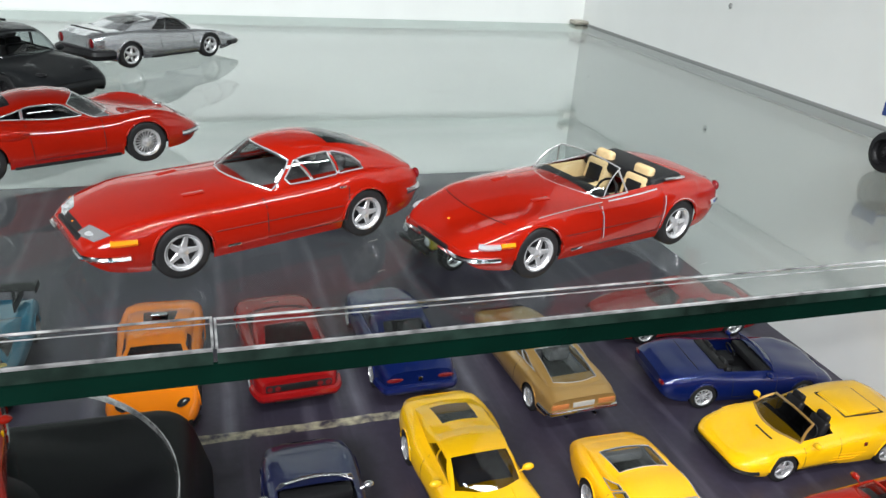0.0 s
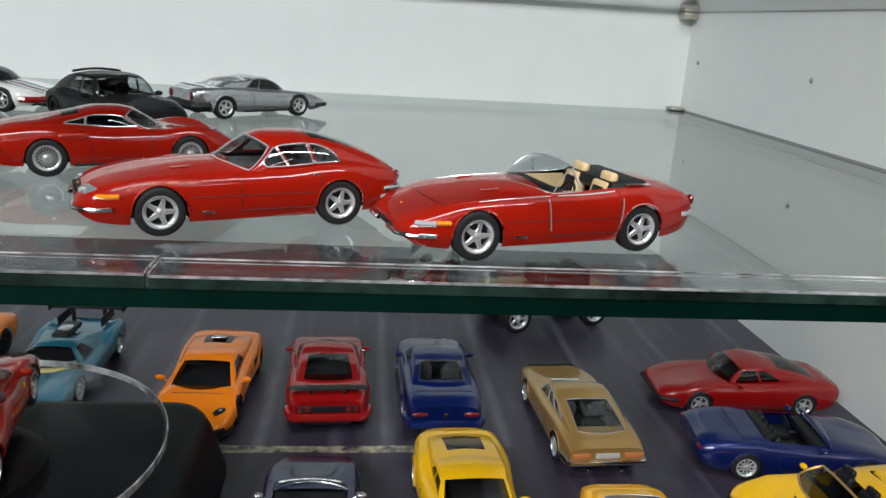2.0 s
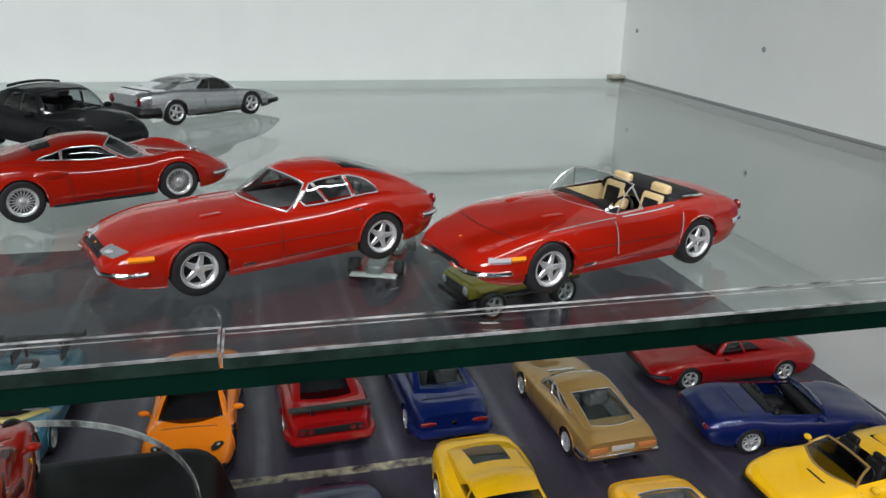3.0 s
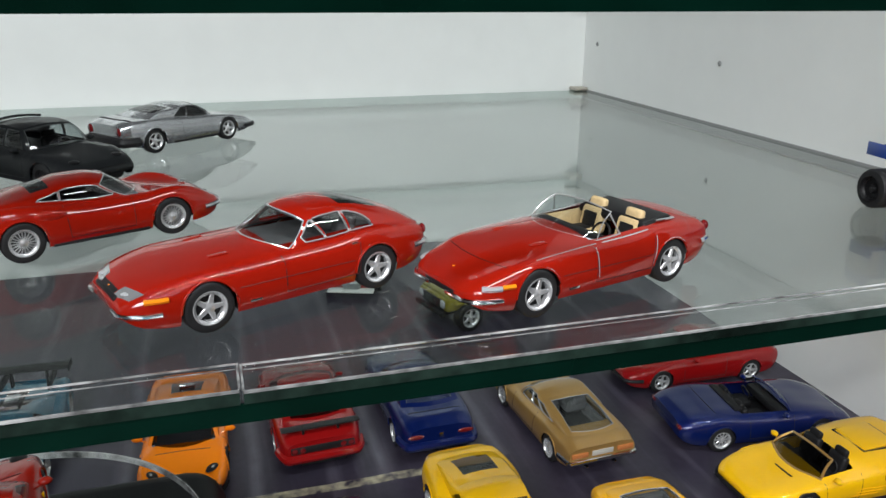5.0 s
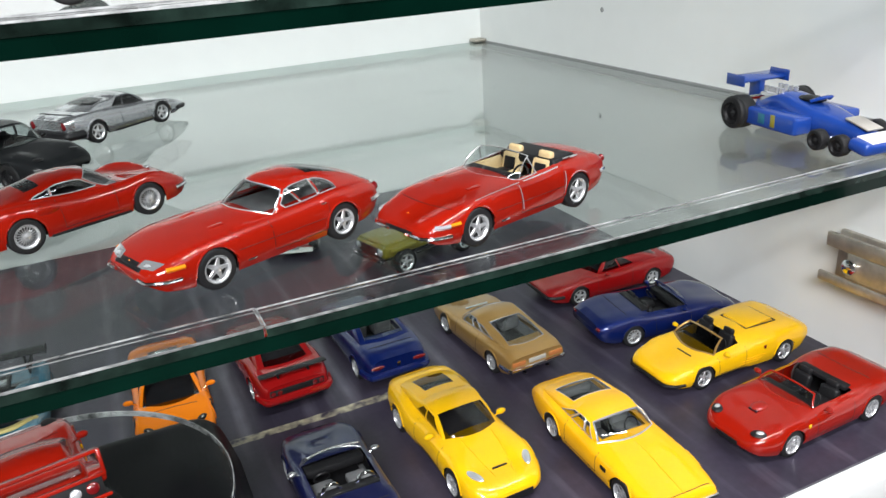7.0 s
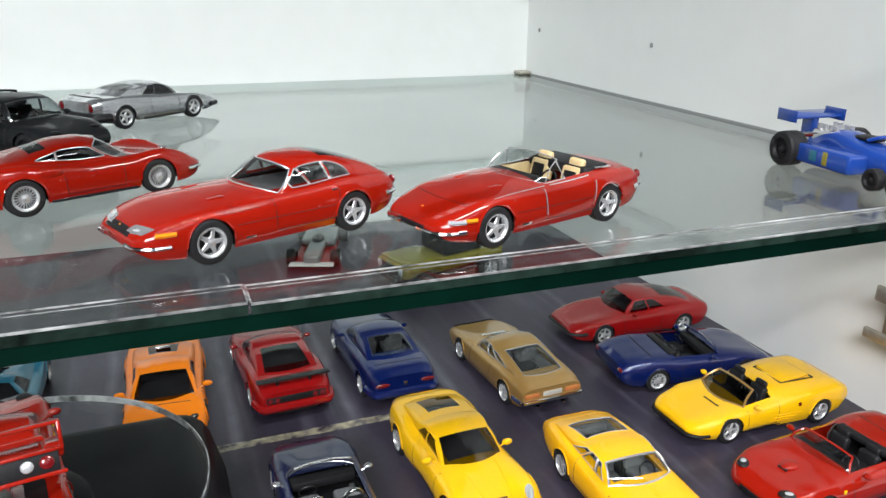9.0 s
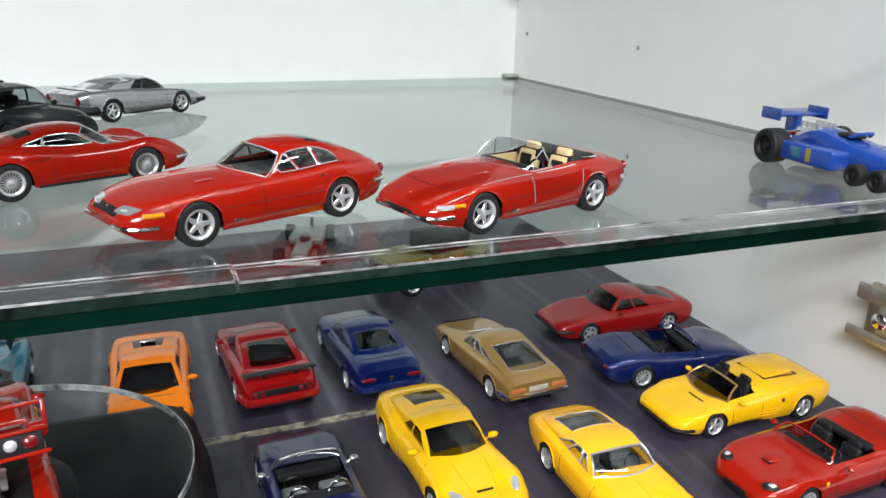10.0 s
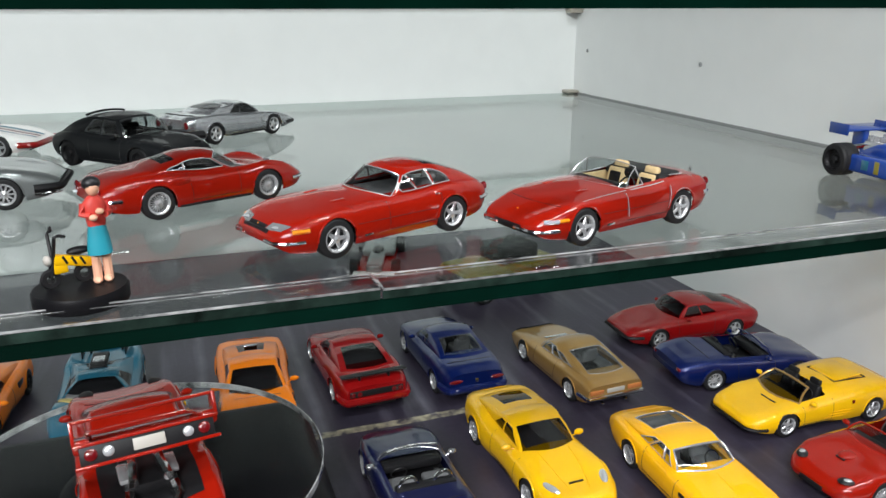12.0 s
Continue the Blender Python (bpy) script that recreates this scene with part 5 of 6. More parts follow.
def yellow_berlinetta():
    class C(Car):
        sidewins = ((0.04, 0.34, 0.14, 0.86), (0.38, 0.56, 0.18, 0.80))
        backhole = (-0.62, 0.62, 0.22, 0.78)
        shieldhole = (-0.92, 0.92, 0.03, 0.95)
    c = C("yellow front-engined coupe model with black windows facing outward", YELLOW, (0.0875, 0.1680), -88, 4.60, 1.90, 1.27, 2.72, 0.95, 0.35, 0.25, 0, A=0.33, B=0.49, C=0.64, D=0.92, wr=0.64, rims="multi",
          top=((0, 0.48), (0.03, 0.60), (0.12, 0.72), (0.32, 0.90), (0.75, 0.98), (0.92, 0.96), (1, 0.84)),
          belt=((0, 0.46), (0.03, 0.58), (0.12, 0.76), (0.22, 0.84), (0.4, 0.82), (0.6, 0.82), (0.78, 0.96), (0.92, 0.93), (1, 0.82)),
          plan=((0, 0.55), (0.03, 0.76), (0.10, 0.93), (0.2, 0.98), (0.5, 0.93), (0.76, 1), (0.93, 0.93), (1, 0.78)), round_=0.15)
    c.mirrors(out=0.16, up=0.08, size=(0.07, 0.12, 0.07))
    c.lamp(0.52, 0.86, (0.26, 0.09, 0.05), LAMP, "headlight", 0.0, 22, "long clear headlight")
    for sy in (-1, 1):
        pts = [c.deck(u, sy * q, 0.003) for u, q in ((0.35, 0.30), (0.8, 0.40), (1.2, 0.46), (1.52, 0.50))]
        part("bonnet_crease", done(tube(bmesh.new(), pts, 0.014, 5)), YELLOW, c.ob)
    c.pod(c.L / 2 - 0.55, 0, c.deck(0.55, 0).z + 0.006, (0.05, 0.34, 0.025), DARK, "bonnet_slot", both=False)
    c.pod(c.L / 2 - 0.03, 0, 0.34, (0.1, 0.9, 0.16), DARK, "grille", both=False)
    c.door(1.6, 2.8, 0.30)
    return c


def yellow_gt():
    at, hd = side_place((0.1176, 0.1197), (0.1180, 0.1597), 0, 1.80, 0.21, 0.92, 2.55, 4.60, "right")

    class C(Car):
        sidewins = ((0.05, 0.17, 0.10, 0.88), (0.19, 0.42, 0.10, 0.90), (0.45, 0.60, 0.12, 0.84))
        backhole = (-0.84, 0.84, 0.38, 0.95)
        trim = BRIGHT
    c = C("warm yellow long-nosed fastback model with clear windows", AMBERYELLOW, (0.1318, 0.1385), -91, 4.60, 1.80, 1.16, 2.55, 0.92, 0.33, 0.21, 0, A=0.375, B=0.505, C=0.68, D=0.97, wr=0.68, win=WINCLEAR, rims="star",
          top=((0, 0.52), (0.015, 0.60), (0.15, 0.72), (0.33, 0.84), (0.75, 0.88), (0.93, 0.84), (1, 0.74)),
          belt=((0, 0.50), (0.015, 0.57), (0.15, 0.68), (0.3, 0.76), (0.5, 0.78), (0.75, 0.84), (0.93, 0.80), (1, 0.70)),
          plan=((0, 0.80), (0.02, 0.87), (0.1, 0.95), (0.22, 1), (0.78, 1), (0.93, 0.92), (1, 0.82)))
    c.seats(2.5, INTERIOR)
    part("window_frame", done(tube(bmesh.new(), c.border(c.shield, (-0.96, 0.96, 0.02, 0.97)), 0.013, 6, True)), RIM, c.ob, "pale windscreen surround")
    c.pod(c.side(1.5, 0.55).x, c.side(1.5, 0.55).y - 0.01, 0.55, (0.20, 0.04, 0.10), DARK, "wing_vent")
    pts = [c.deck(u, 0, 0.002) for u in (0.1, 0.5, 0.9, 1.3, 1.6)]
    part("bonnet_crease", done(tube(bmesh.new(), pts, 0.014, 5)), AMBERYELLOW, c.ob)
    c.end_bar(True, 0.40, CHROME, 0.04, 0.99, gap=0.3)
    c.across(0.12, 0.9, GAPDARK)
    c.door(1.75, 2.95, 0.30)
    return c


def endurance_racer():
    """The teal hypercar with a tall black wing and gold cockpit rim."""
    class C(Car):
        sidewins = ((0.10, 0.5, 0.14, 0.86),)
        backhole = (-0.6, 0.6, 0.2, 0.85)
    c = C("teal hypercar model with a black rear wing and gold trim", TEAL, (-0.0600, 0.2640), -92, 4.6, 2.0, 1.05, 2.65, 1.0, 0.33, 0.26, 0, A=0.30, B=0.44, C=0.56, D=0.78, wr=0.46, rims="multi",
          top=((0, 0.32), (0.04, 0.42), (0.15, 0.52), (0.3, 0.66), (0.6, 0.72), (0.85, 0.68), (1, 0.60)),
          belt=((0, 0.32), (0.05, 0.48), (0.15, 0.74), (0.24, 0.78), (0.4, 0.62), (0.6, 0.66), (0.78, 0.84), (0.92, 0.82), (1, 0.66)))
    c.wing(4.3, 1.14, 1.9, 0.34, DARK, ends=True)
    b = tube(bmesh.new(), [c.shield(s, 0.0) + Vector((0.10, 0, 0.02)) for s in [-1 + 0.2 * k for k in range(11)]], 0.10, 6, False, 0.6)
    part("cowl_band", done(b), material("matt_gold", (0.42, 0.34, 0.12), 0.45, 0.3), c.ob, "gold cowl band")
    b = block(bmesh.new(), c.roof(0.9, 0) + Vector((-0.35, 0, 0.02)), (0.9, 0.42, 0.14), 0.05)
    part("engine_spine", done(b), DARK, c.ob)
    part("engine_cover", done(block(bmesh.new(), c.roof(0.9, 0) + Vector((-0.30, 0, 0.10)), (0.34, 0.30, 0.04), 0.02)), SILVER, c.ob)
    for sy in (-1, 1):
        part("tail_fin", done(block(bmesh.new(), (-c.L / 2 + 0.5, sy * 0.55, 0.92), (0.9, 0.04, 0.25), 0.015)), DARK, c.ob)
    return c


orange_supercar((-0.0005, 0.2500), "orange supercar model with black windows and a dark engine bay", -92)
orange_supercar((-0.1060, 0.2660), "orange supercar model beside the teal hypercar", -96)
winged_racer()
blue_coupe()
gold_coupe()
red_notchback()
targa()
yellow_berlinetta()
yellow_gt()
endurance_racer()


def off_roader(at, heading):
    ob = tagged(new("model_truck"), "olive yellow off-road truck model with large chrome wheels", "model car", "model cars")
    ob.matrix_world = pose(at[0], at[1], 0, 0, 0, heading)
    b = bmesh.new()
    block(b, (0, 0, 0.92), (4.2, 1.70, 0.42), 0.10, seg=3)
    block(b, (1.25, 0, 1.14), (1.5, 1.55, 0.16), 0.06, seg=3)
    part("body", done(b), OLIVE, ob)
    c = bmesh.new()
    block(c, (-0.45, 0, 1.45), (1.7, 1.45, 0.62), 0.14, seg=3)
    part("cab", done(c), BLACK, ob, "black cab with dark windows")
    g = part("grille", done(block(bmesh.new(), (2.12, 0, 0.92), (0.05, 1.2, 0.30), 0.02)), DARK, ob)
    for sy in (-1, 1):
        part("headlight", done(blob(bmesh.new(), (2.14, sy * 0.62, 0.95), (0.05, 0.14, 0.14))), LAMP, ob)
        part("fender", done(block(bmesh.new(), (1.35, sy * 0.85, 1.0), (1.1, 0.36, 0.14), 0.06)), OLIVE, ob)
        part("fender", done(block(bmesh.new(), (-1.35, sy * 0.85, 1.0), (1.1, 0.36, 0.14), 0.06)), OLIVE, ob)
        part("step_bar", done(tube(bmesh.new(), [(-0.8, sy * 0.9, 0.62), (0.8, sy * 0.9, 0.62)], 0.05, 6)), DARK, ob)
        for x in (1.35, -1.35):
            add_wheel(ob, x, sy * 0.86, 0.46, 0.36, "star")
    part("chassis", done(block(bmesh.new(), (0, 0, 0.62), (3.9, 1.1, 0.22), 0.04)), DARK, ob)
    part("bumper", done(block(bmesh.new(), (2.2, 0, 0.66), (0.16, 1.6, 0.16), 0.05)), DARK, ob)


off_roader((0.1450, 0.3370), 196)


def open_wheeler(at, heading):
    """The white racing model at the back of the lower board."""
    ob = tagged(new("model_racing_car"), "pale grey and red open-wheel racing car model", "model car", "model cars")
    ob.matrix_world = pose(at[0], at[1], 0, 0, 0, heading)
    b = bmesh.new()
    block(b, (0.4, 0, 0.40), (3.2, 0.62, 0.36), 0.12, seg=3)
    block(b, (-0.7, 0, 0.44), (1.6, 1.3, 0.30), 0.10, seg=3)
    part("body", done(b), GREY, ob)
    part("floor_pan", done(block(bmesh.new(), (0, 0, 0.20), (3.8, 1.4, 0.06), 0.02)), DEEPRED, ob)
    part("rear_wing", done(block(bmesh.new(), (-1.9, 0, 0.92), (0.4, 1.3, 0.06), 0.02)), WHITE, ob)
    part("wing_post", done(block(bmesh.new(), (-1.9, 0, 0.66), (0.2, 0.12, 0.5), 0.02)), DARK, ob)
    part("front_wing", done(block(bmesh.new(), (2.0, 0, 0.24), (0.4, 1.6, 0.05), 0.02)), WHITE, ob)
    part("cockpit", done(blob(bmesh.new(), (0.1, 0, 0.58), (0.5, 0.24, 0.16))), DARK, ob)
    for x, r in ((1.35, 0.30), (-1.45, 0.34)):
        for sy in (-1, 1):
            add_wheel(ob, x, sy * 0.80, r, 0.36, "disc")


open_wheeler((0.092, 0.405), 250)


def six_wheeler():
    """The blue six-wheeled racing car on the glass shelf, by the wall."""
    f, r = Vector((0.2060, 0.1300, 0)), Vector((0.2098, 0.1727, 0))
    d = (f - r).normalized()
    hd = math.degrees(math.atan2(d.y, d.x))
    left = Vector((-d.y, d.x, 0))
    mid = (f + r) / 2 + left * (0.80 * S)
    ob = tagged(new("model_racing_car"), "blue six-wheeled racing car model with a tall rear wing", "model car", "model cars")
    ob.matrix_world = pose(mid.x, mid.y, GT, 0, 0, hd)
    b = bmesh.new()
    prof = curve((-1.5, 0.30), (-0.5, 0.42), (0.3, 0.46), (1.0, 0.34), (2.0, 0.12))
    tops = curve((-1.5, 0.62), (-0.6, 0.86), (-0.2, 0.80), (0.3, 0.72), (1.0, 0.58), (2.0, 0.32))
    rings = []
    for k in range(25):
        x = -1.4 + 3.3 * k / 24
        w, t = prof(x), tops(x)
        rings.append([b.verts.new((x, w * math.copysign(abs(math.cos(a)) ** 0.6, math.cos(a)), 0.14 + (t - 0.14) * (0.5 + 0.5 * math.copysign(abs(math.sin(a)) ** 0.7, math.sin(a))))) for a in [math.tau * i / 16 for i in range(16)]])
    for a, c in zip(rings, rings[1:]):
        for i in range(16):
            b.faces.new((a[i], a[(i + 1) % 16], c[(i + 1) % 16], c[i]))
    b.faces.new(rings[0]), b.faces.new(rings[-1])
    part("body", done(b), RACEBLUE, ob, "racing blue nose and tub")
    for sy in (-1, 1):
        p = part("side_pod", done(block(bmesh.new(), (-0.35, sy * 0.66, 0.36), (1.7, 0.50, 0.40), 0.08, seg=3)), RACEBLUE, ob)
        part("sponsor_panel", done(block(bmesh.new(), (-0.15, sy * 0.915, 0.38), (0.14, 0.01, 0.28), 0.004)), OLIVE, p)
        part("sponsor_bar", done(block(bmesh.new(), (-0.50, sy * 0.915, 0.38), (0.20, 0.01, 0.22), 0.004)), TEAL, p)
        for x, rad, w in ((1.05, 0.22, 0.22), (1.62, 0.22, 0.22)):
            add_wheel(ob, x, sy * 0.78, rad, w, "disc", 0, DARK)
        add_wheel(ob, -1.30, sy * 0.86, 0.38, 0.46, "disc", 0, DARK)
        part("wing_end", done(block(bmesh.new(), (-1.75, sy * 0.64, 1.02), (0.62, 0.03, 0.26), 0.01)), RACEBLUE, ob)
        part("exhaust", done(tube(bmesh.new(), [(-0.7, sy * 0.22, 0.78), (-1.2, sy * 0.26, 0.70), (-1.75, sy * 0.24, 0.55)], 0.06, 6)), CHROME, ob)
    part("rear_wing", done(block(bmesh.new(), (-1.78, 0, 1.02), (0.50, 1.26, 0.06), 0.02, Matrix.Rotation(radians(8), 4, "Y"))), RACEBLUE, ob)
    part("wing_post", done(block(bmesh.new(), (-1.75, 0, 0.75), (0.36, 0.16, 0.5), 0.03)), RACEBLUE, ob)
    e = bmesh.new()
    block(e, (-0.95, 0, 0.66), (0.70, 0.62, 0.30), 0.06)
    for k in range(4):
        for sy in (-1, 1):
            tube(e, [(-1.2 + 0.16 * k, sy * 0.20, 0.80), (-1.2 + 0.16 * k, sy * 0.20, 0.92)], 0.055, 8)
    part("engine", done(e), RIM, ob, "bright metal engine with intake trumpets")
    part("front_fairing", done(block(bmesh.new(), (2.05, 0, 0.28), (0.50, 1.66, 0.26), 0.10, Matrix.Rotation(radians(10), 4, "Y"), seg=3)), RACEBLUE, ob)
    part("fairing_panel", done(block(bmesh.new(), (2.06, 0, 0.40), (0.40, 1.30, 0.04), 0.015, Matrix.Rotation(radians(12), 4, "Y"))), WHITE, ob, "white panel on the front fairing")
    part("screen", done(tube(bmesh.new(), [(0.20, -0.26, 0.80), (0.36, -0.16, 0.88), (0.40, 0, 0.90), (0.36, 0.16, 0.88), (0.20, 0.26, 0.80)], 0.04, 6)), RACEBLUE, ob)
    part("nose_band", done(block(bmesh.new(), (1.42, 0, 0.53), (0.62, 0.40, 0.04), 0.015, Matrix.Rotation(radians(13), 4, "Y"))), PLATE, ob, "white nose panel")
    part("cockpit", done(blob(bmesh.new(), (0.0, 0, 0.80), (0.34, 0.24, 0.06))), DARK, ob)
    part("axle", done(tube(bmesh.new(), [(-1.30, -0.7, 0.38), (-1.30, 0.7, 0.38)], 0.05, 6)), DARK, ob)
    part("front_axle", done(tube(bmesh.new(), [(1.05, -0.7, 0.22), (1.05, 0.7, 0.22)], 0.04, 6)), CHROME, ob)


six_wheeler()


# ---- turntable with its open-tailed red car ----
def turntable():
    cx, cy, z, R = -0.0378, 0.1450, 0.0412, 0.0468
    ob = tagged(new("turntable"), "black display turntable with a clear acrylic disc", "display stand")
    ob.matrix_world = pose(cx, cy, 0, 0, 0, 0)
    b = box(-0.046, 0.046, -0.046, 0.046, 0.0, 0.031, 0.008, 4)
    for v in b.verts:
        k = 1.20 - 0.16 * v.co.z / 0.031
        v.co.x *= k
        v.co.y *= k
    part("base", rings_done(b), BASEBLACK, ob, "glossy black plastic base")
    part("spindle", rings_done(lathe(bmesh.new(), [(0, 0.0311), (0.020, 0.0311), (0.020, 0.036), (0.014, 0.039), (0, 0.039)], 32, "z")), BASEBLACK, ob)
    d = lathe(bmesh.new(), [(0, 0.0392), (R - 0.0004, 0.0392), (R, 0.0396), (R, 0.0408), (R - 0.0004, 0.0412), (0, 0.0412)], 96, "z")
    disc = part("disc", rings_done(d), ACRYLIC, ob, "clear acrylic disc with a pale edge")
    disc.visible_shadow = False
    part("disc_rim", rings_done(lathe(bmesh.new(), [(R + 0.0001, 0.0393), (R + 0.0004, 0.0394), (R + 0.0004, 0.0411), (R + 0.0001, 0.0412), (R + 0.0001, 0.0393)], 96, "z")), ACRYLICEDGE, disc)
    return cx, cy, z + 0.0001


tcx, tcy, tz = turntable()


def open_tail_car():
    class C(Car):
        sidewins = ((0.05, 0.42, 0.12, 0.88),)
        backhole = None
    c = C("red supercar model with its rear engine cover raised on a turntable", RED, (tcx, tcy), 100, 4.40, 1.97, 1.12, 2.45, 1.0, 0.33, 0.26, tz, A=0.25, B=0.40, C=0.52, D=0.62, wr=0.62, win=WINCLEAR, rims="star", gap=GAP,
          top=((0, 0.38), (0.02, 0.46), (0.12, 0.60), (0.28, 0.74), (0.58, 0.80), (0.66, 0.48), (1, 0.46)),
          belt=((0, 0.38), (0.02, 0.46), (0.12, 0.66), (0.22, 0.74), (0.4, 0.74), (0.58, 0.80), (0.66, 0.62), (0.8, 0.72), (0.92, 0.62), (1, 0.50)),
          plan=((0, 0.60), (0.02, 0.74), (0.08, 0.90), (0.2, 0.95), (0.5, 0.95), (0.75, 1), (0.95, 0.97), (1, 0.92)))
    c.seats(1.8, DEEPRED)
    c.mirrors(out=0.14, up=0.10)
    c.lamp(0.42, 0.76, (0.18, 0.13, 0.03), DARK, "headlight", 0.0, 15)
    c.across(1.12, 0.8, bow=-0.1)
    c.line([c.side(0.02 + 0.25 * k, 0.47, 0.003) for k in range(3)], CHROME, 0.012, "waist_line")
    c.pod(c.side(1.55, 0.6).x, c.side(1.55, 0.6).y, 0.62, (0.06, 0.03, 0.08), YELLOW, "side_badge")
    c.door(1.3, 2.25, 0.26)
    c.lens(2.72, 4.20, -0.80, 0.80, DARK, "engine_bay", "black engine bay", out=0.012, both=False)
    e = bmesh.new()
    block(e, (-1.15, 0, 0.56), (0.9, 0.75, 0.22), 0.05)
    part("engine", done(e), DARK, c.ob)
    for sy in (-1, 1):
        part("intake_pipe", done(tube(bmesh.new(), [(-0.8, sy * 0.2, 0.72), (-1.2, sy * 0.2, 0.74), (-1.6, sy * 0.25, 0.70)], 0.08, 8)), CHROME, c.ob)
        part("exhaust", done(tube(bmesh.new(), [(-1.5, sy * 0.30, 0.56), (-1.9, sy * 0.34, 0.50), (-2.15, sy * 0.20, 0.42)], 0.09, 8)), CHROME, c.ob)
        part("cam_cover", done(block(bmesh.new(), (-1.25, sy * 0.34, 0.70), (0.5, 0.16, 0.08), 0.03)), RIM, c.ob)
    # the cover is hinged at the roof's rear edge and stands up
    hinge = Matrix.Translation((c.L / 2 - 2.50, 0, 0.98)) @ Matrix.Rotation(radians(25), 4, "Y")
    def lid(bm):
        bm.transform(hinge)
        return done(bm)
    b = bmesh.new()
    for sy in (-1, 1):
        block(b, (-0.95, sy * 0.84, -0.06), (1.75, 0.22, 0.20), 0.05, seg=3)
    block(b, (-0.12, 0, 0.0), (0.24, 1.5, 0.08), 0.03)
    block(b, (-1.72, 0, -0.08), (0.22, 1.9, 0.10), 0.03)
    cover = part("engine_cover", lid(b), RED, c.ob, "raised red engine cover")
    part("cover_window", lid(block(bmesh.new(), (-0.85, 0, 0.0), (1.2, 1.36, 0.03), 0.01)), WINCLEAR, cover).visible_shadow = False
    part("tail_panel", lid(block(bmesh.new(), (-1.84, 0, -0.18), (0.05, 1.76, 0.26), 0.02)), DARK, cover, "black tail panel")
    part("rear_plate", lid(block(bmesh.new(), (-1.875, 0, -0.18), (0.02, 0.42, 0.16), 0.006)), PLATE, cover, "blank white plate")
    for z in (-0.04, -0.33):
        part("tail_frame", lid(block(bmesh.new(), (-1.86, 0, z), (0.06, 1.90, 0.05), 0.015)), RED, cover)
    part("rear_wing", lid(block(bmesh.new(), (-1.72, 0, 0.28), (0.30, 1.88, 0.05), 0.02)), RED, cover)
    for sy in (-1, 1):
        part("wing_end", lid(block(bmesh.new(), (-1.70, sy * 0.93, 0.12), (0.36, 0.05, 0.36), 0.015)), RED, cover)
        part("tail_light", lid(blob(bmesh.new(), (-1.87, sy * 0.74, -0.18), (0.03, 0.085, 0.085))), TAILRED, cover)
        part("tail_light", lid(blob(bmesh.new(), (-1.87, sy * 0.52, -0.18), (0.03, 0.075, 0.075))), LAMP, cover)


open_tail_car()


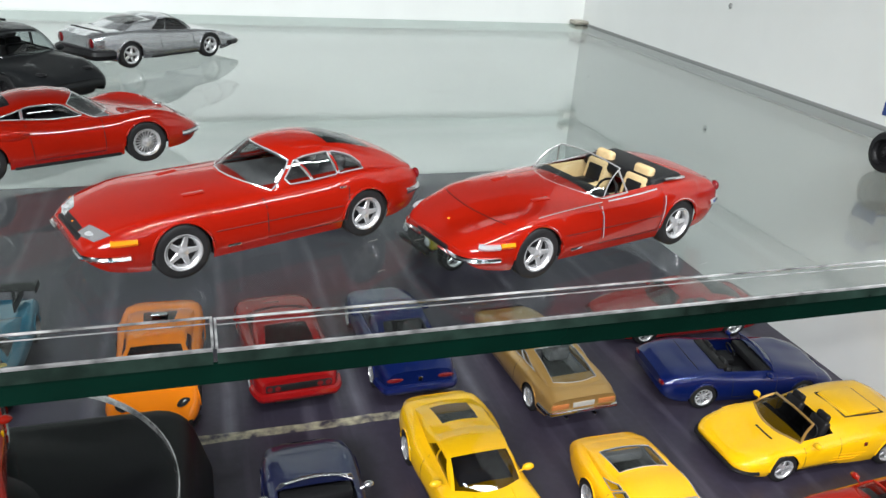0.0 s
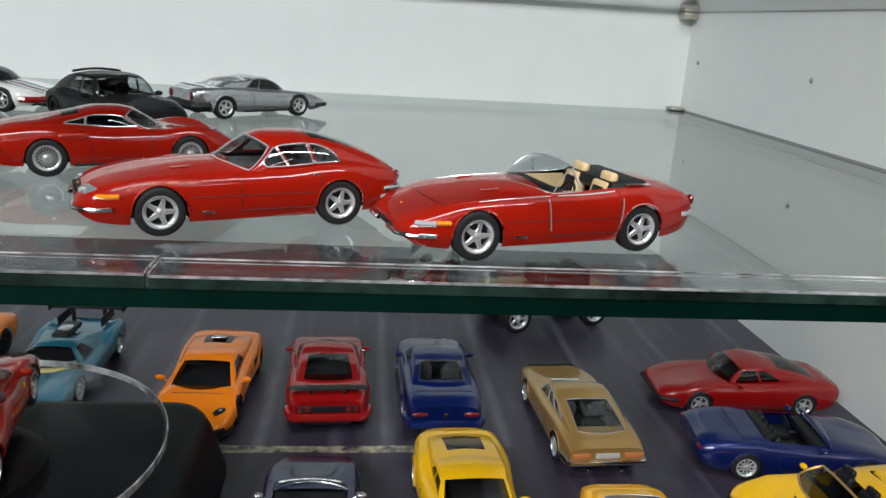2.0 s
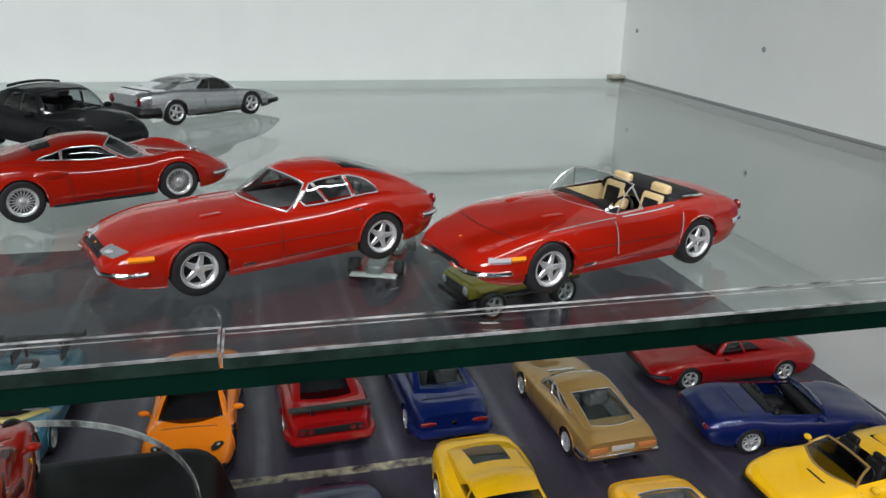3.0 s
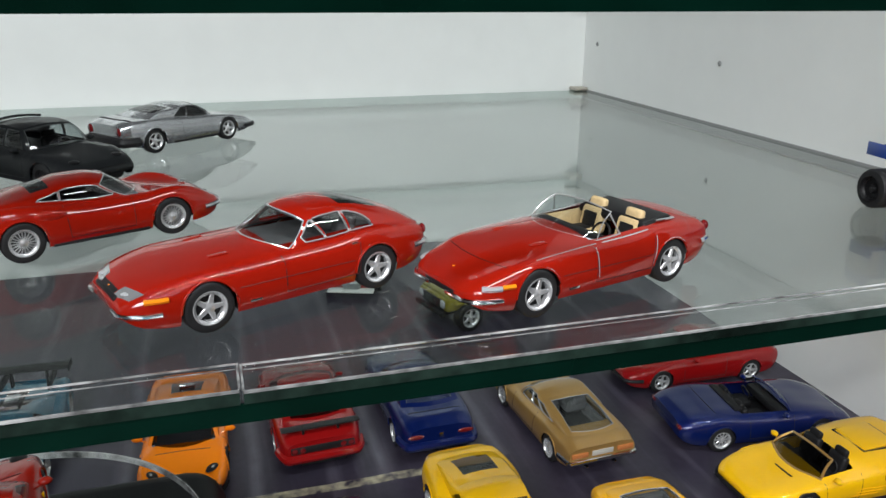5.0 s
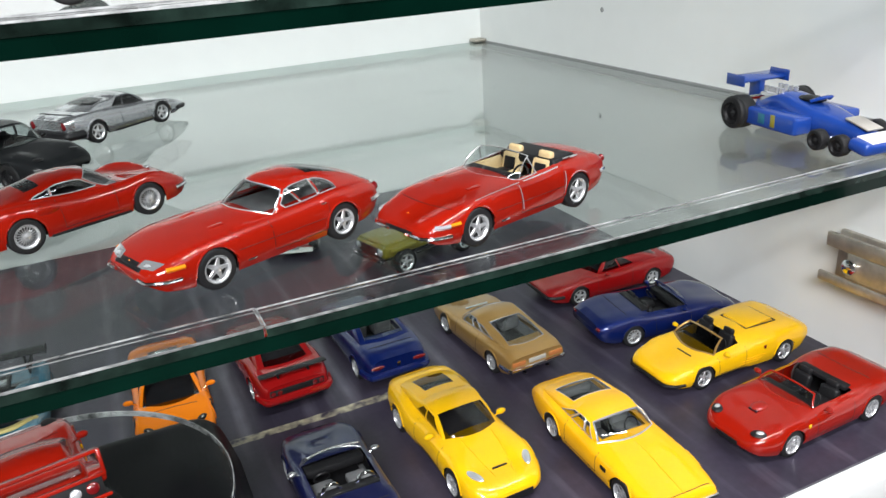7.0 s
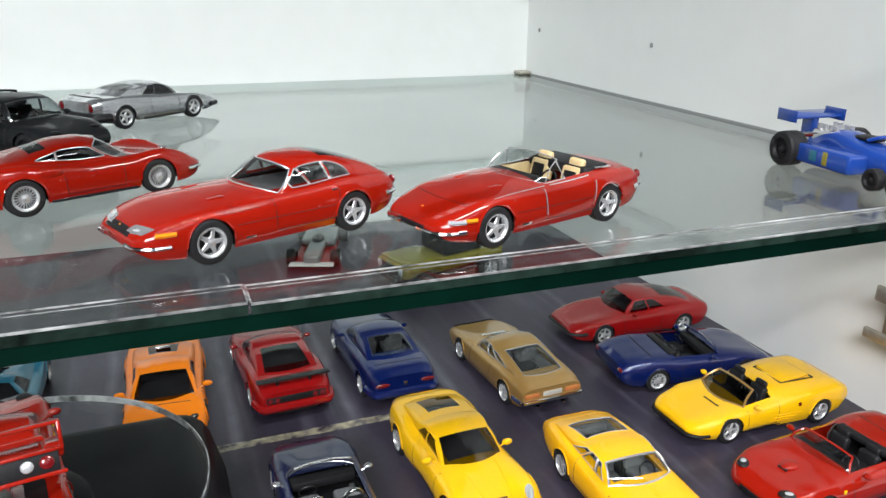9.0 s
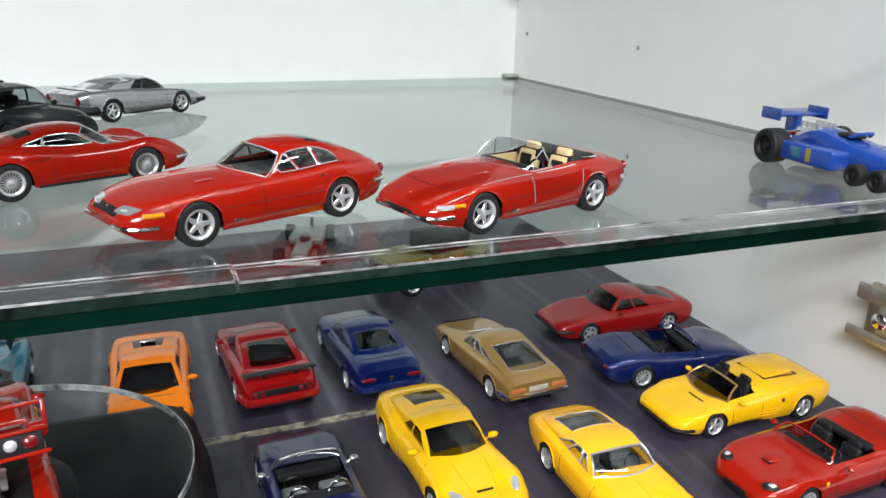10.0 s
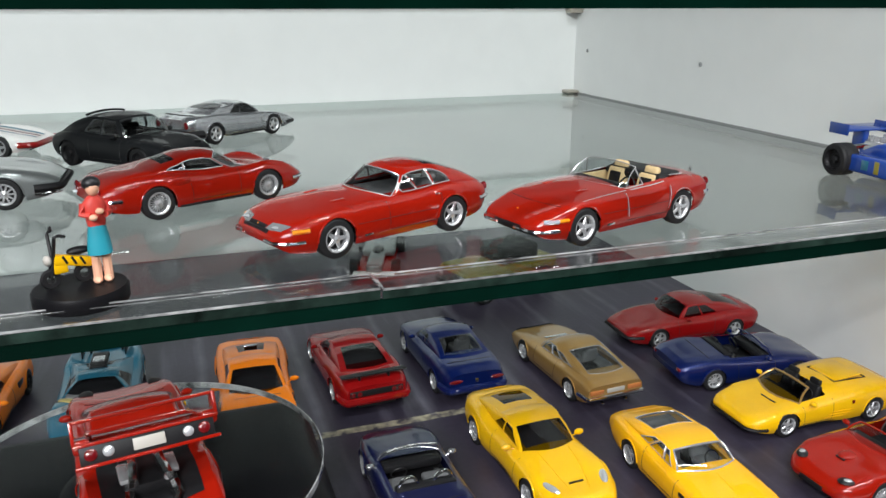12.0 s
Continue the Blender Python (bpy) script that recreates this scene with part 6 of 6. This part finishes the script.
# ---- the figurine with its small motorbike ----
def figurine():
    ob = bmesh.new()
    z = GT
    cx, cy = -0.0425, 0.1245
    k = 0.0001
    mats = [BASEBLACK, SKIN, FIGRED, FIGTEAL, HAIR]

    def add(b, m, mat):
        join(ob, b, m, mat)
    h = 0.0250
    px, py = 0.0050, 0.0004
    for sx in (-1, 1):
        b = tube(bmesh.new(), [(px + sx * 0.0011, py, 0.0035), (px + sx * 0.0011, py, 0.0065), (px + sx * 0.0010, py, 0.0102)], 0.00095, 8)
        join(ob, b, None, 1)
        blob(ob, (px + sx * 0.0011 - 0.0004, py - 0.0008, 0.0039), (0.0009, 0.0016, 0.0007), 8, 6, None, 1)
    b = lathe(bmesh.new(), [(0, 0.0095), (0.0026, 0.0095), (0.0024, 0.0120), (0.0019, 0.0150), (0.0017, 0.0158), (0, 0.0158)], 16, "z")
    join(ob, b, Matrix.Translation((px, py, 0)) @ Matrix.Diagonal((1, 0.8, 1, 1)), 3)
    b = lathe(bmesh.new(), [(0, 0.0156), (0.0018, 0.0156), (0.0022, 0.0185), (0.0023, 0.0205), (0.0012, 0.0219), (0, 0.0222)], 16, "z")
    join(ob, b, Matrix.Translation((px, py, 0)) @ Matrix.Diagonal((1, 0.75, 1, 1)), 2)
    for sx in (-1, 1):
        b = tube(bmesh.new(), [(px + sx * 0.0022, py, 0.0205), (px + sx * 0.0028, py - 0.0006, 0.0184), (px + sx * 0.0014, py - 0.0022, 0.0182)], 0.0007, 8)
        join(ob, b, None, 2)
        blob(ob, (px + sx * 0.0007 - 0.0004, py - 0.0026, 0.0185 + 0.0006 * sx), (0.0009, 0.0007, 0.0007), 8, 6, None, 1)
    blob(ob, (px, py - 0.0003, 0.0236), (0.0014, 0.0014, 0.0017), 12, 10, None, 1)
    blob(ob, (px, py + 0.0002, 0.0245), (0.0019, 0.0018, 0.0015), 12, 10, None, 4)
    o = tagged(part("figurine", ob, mats), "small painted standing figurine in red top and teal skirt", "figurine")
    o.matrix_world = pose(cx, cy, z, 0, 0, 20)
    base = tagged(part("round_stand", rings_done(lathe(bmesh.new(), [(0, 0), (0.0094, 0), (0.0096, 0.0004), (0.0096, 0.0028), (0.0092, 0.0034), (0, 0.0034)], 48, "z")), BASEBLACK), "round black plastic stand under a figurine", "display stand")
    base.matrix_world = pose(cx, cy, z, 0, 0, 0)
    bike = tagged(new("toy_motorbike"), "tiny yellow motorbike with black handlebars on the base", "toy motorbike")
    bike.matrix_world = pose(cx - 0.0026, cy + 0.0008, z + 0.0034, 0, 0, 205)
    m = 0.00145
    part("frame", done(block(block(bmesh.new(), (-1.2, 0, 3.6), (5.4, 1.7, 1.5), 0.35, Matrix.Rotation(radians(-14), 4, "Y")), (0.6, 0, 2.9), (2.0, 1.5, 1.6), 0.3), m), YELLOW, bike, "yellow frame with black stripes")
    st = bmesh.new()
    for x in (-2.4, -1.2, 0.0):
        block(st, (x, 0, 3.65 + 0.24 * x + 0.4), (0.35, 1.85, 1.3), 0.08, Matrix.Rotation(radians(25), 4, "Y"))
    part("stripe", done(st, m), DARK, bike)
    part("saddle", done(blob(bmesh.new(), (-2.2, 0, 4.9), (1.7, 1.0, 0.6)), m), DARK, bike)
    for x in (-2.6, 2.0):
        w = lathe(bmesh.new(), [(0.7, -0.45), (1.3, -0.45), (1.5, 0), (1.3, 0.45), (0.7, 0.45), (0.7, -0.45)], 20)
        o = part("wheel", done(w, m), TYRE, bike)
        o.matrix_basis = pose(x * m, 0, 1.5 * m)
    part("fork", done(tube(tube(bmesh.new(), [(2.0, 0.5, 1.5), (1.4, 0.5, 5.0)], 0.2, 6), [(2.0, -0.5, 1.5), (1.4, -0.5, 5.0)], 0.2, 6), m), DARK, bike)
    for sy in (-1, 1):
        part("handlebar", done(tube(bmesh.new(), [(1.4, sy * 0.4, 4.6), (1.2, sy * 1.5, 7.8), (0.7, sy * 1.6, 8.0), (0.3, sy * 3.0, 8.1)], 0.26, 6), m), DARK, bike)
    part("headlight", done(blob(bmesh.new(), (2.1, 0, 4.2), (0.6, 0.8, 0.8)), m), PLATE, bike)


figurine()


# ---- fittings of the cabinet ----
def bracket(z):
    ob = tagged(new("shelf_bracket"), "small grey metal clip holding the glass shelf in the corner", "shelf bracket", "shelf brackets")
    ob.matrix_world = pose(XR - 0.006, YB - 0.006, z, 0, 0, 0)
    part("clip", box(-0.0035, 0.0055, -0.0035, 0.0055, -0.0042, -0.0004, 0.0006), STEEL, ob)
    part("jaw", box(-0.0035, 0.0055, -0.0035, 0.0055, 0.0051, 0.0072, 0.0006), STEEL, ob)


bracket(GB)
bracket(UB)
# Shelf pin holes as flat discs; their inner shade is put into the grey.
for y, z in ((0.3146, 0.1248), (0.4385, 0.1256), (0.3146, 0.068), (0.3146, 0.182)):
    b = lathe(bmesh.new(), [(0, 0.0004), (0.0009, 0.0004), (0.0013, 0.0), (0.0013, -0.0002), (0, -0.0002)], 16, "z")
    o = tagged(part("pin_hole", rings_done(b), SHADOWGAP), "dark shelf pin hole in the white wall", "pin hole", "pin holes")
    o.matrix_world = pose(XR - 0.0003, y, z, 0, -90, 0)


def hinge():
    ob = tagged(new("cabinet_hinge"), "nickel-plated concealed hinge screwed to the cabinet wall", "hinge")
    ob.matrix_world = pose(XR, 0.134, 0.0405, 0, 0, 0)
    part("wing", box(-0.0112, -0.0094, -0.030, 0.019, 0.0075, 0.0135, 0.0007), STEEL, ob)
    part("wing", box(-0.0112, -0.0094, -0.030, 0.021, -0.0075, -0.0035, 0.0007), STEEL, ob)
    part("mount_plate", box(-0.0024, -0.0001, -0.026, 0.020, -0.012, 0.012, 0.0007), STEEL, ob)
    part("arm", box(-0.0104, -0.0024, -0.034, 0.010, -0.0034, 0.0074, 0.0012), STEEL, ob)
    for y, z in ((0.016, 0.002), (-0.004, 0.002)):
        sc = part("screw", rings_done(lathe(bmesh.new(), [(0, 0.0022), (0.0020, 0.0020), (0.0030, 0.0010), (0.0030, 0), (0, 0)], 20, "z")), CHROME, ob)
        sc.matrix_basis = pose(-0.0104, y - 0.008, z, 0, -90, 0)
    part("cup", rings_done(lathe(bmesh.new(), [(0, -0.010), (0.0085, -0.010), (0.0085, 0.004), (0.0100, 0.005), (0, 0.005)], 32, "z")), STEEL, ob).matrix_basis = pose(-0.008, -0.034, -0.004, 0, 0, 0)


hinge()


# ---- specks and scratches on the glass ----
random.seed(5)
b = bmesh.new()
for k in range(46):
    x, y = random.uniform(0.005, 0.135), random.uniform(0.119, 0.160)
    n = random.random()
    a, ln, w = radians(random.gauss(24, 10)), (0.00012 if n < 0.6 else random.uniform(0.0008, 0.0028)), random.uniform(0.00005, 0.00011)
    block(b, (x, y, GT + 0.00006), (ln, w, 0.00004), 0.000008, Matrix.Rotation(a, 4, "Z"), seg=1)
tagged(part("glass_scratches", b, PLATE), "pale dust specks and fine scratches on the glass", "scratches", kind="stuff")
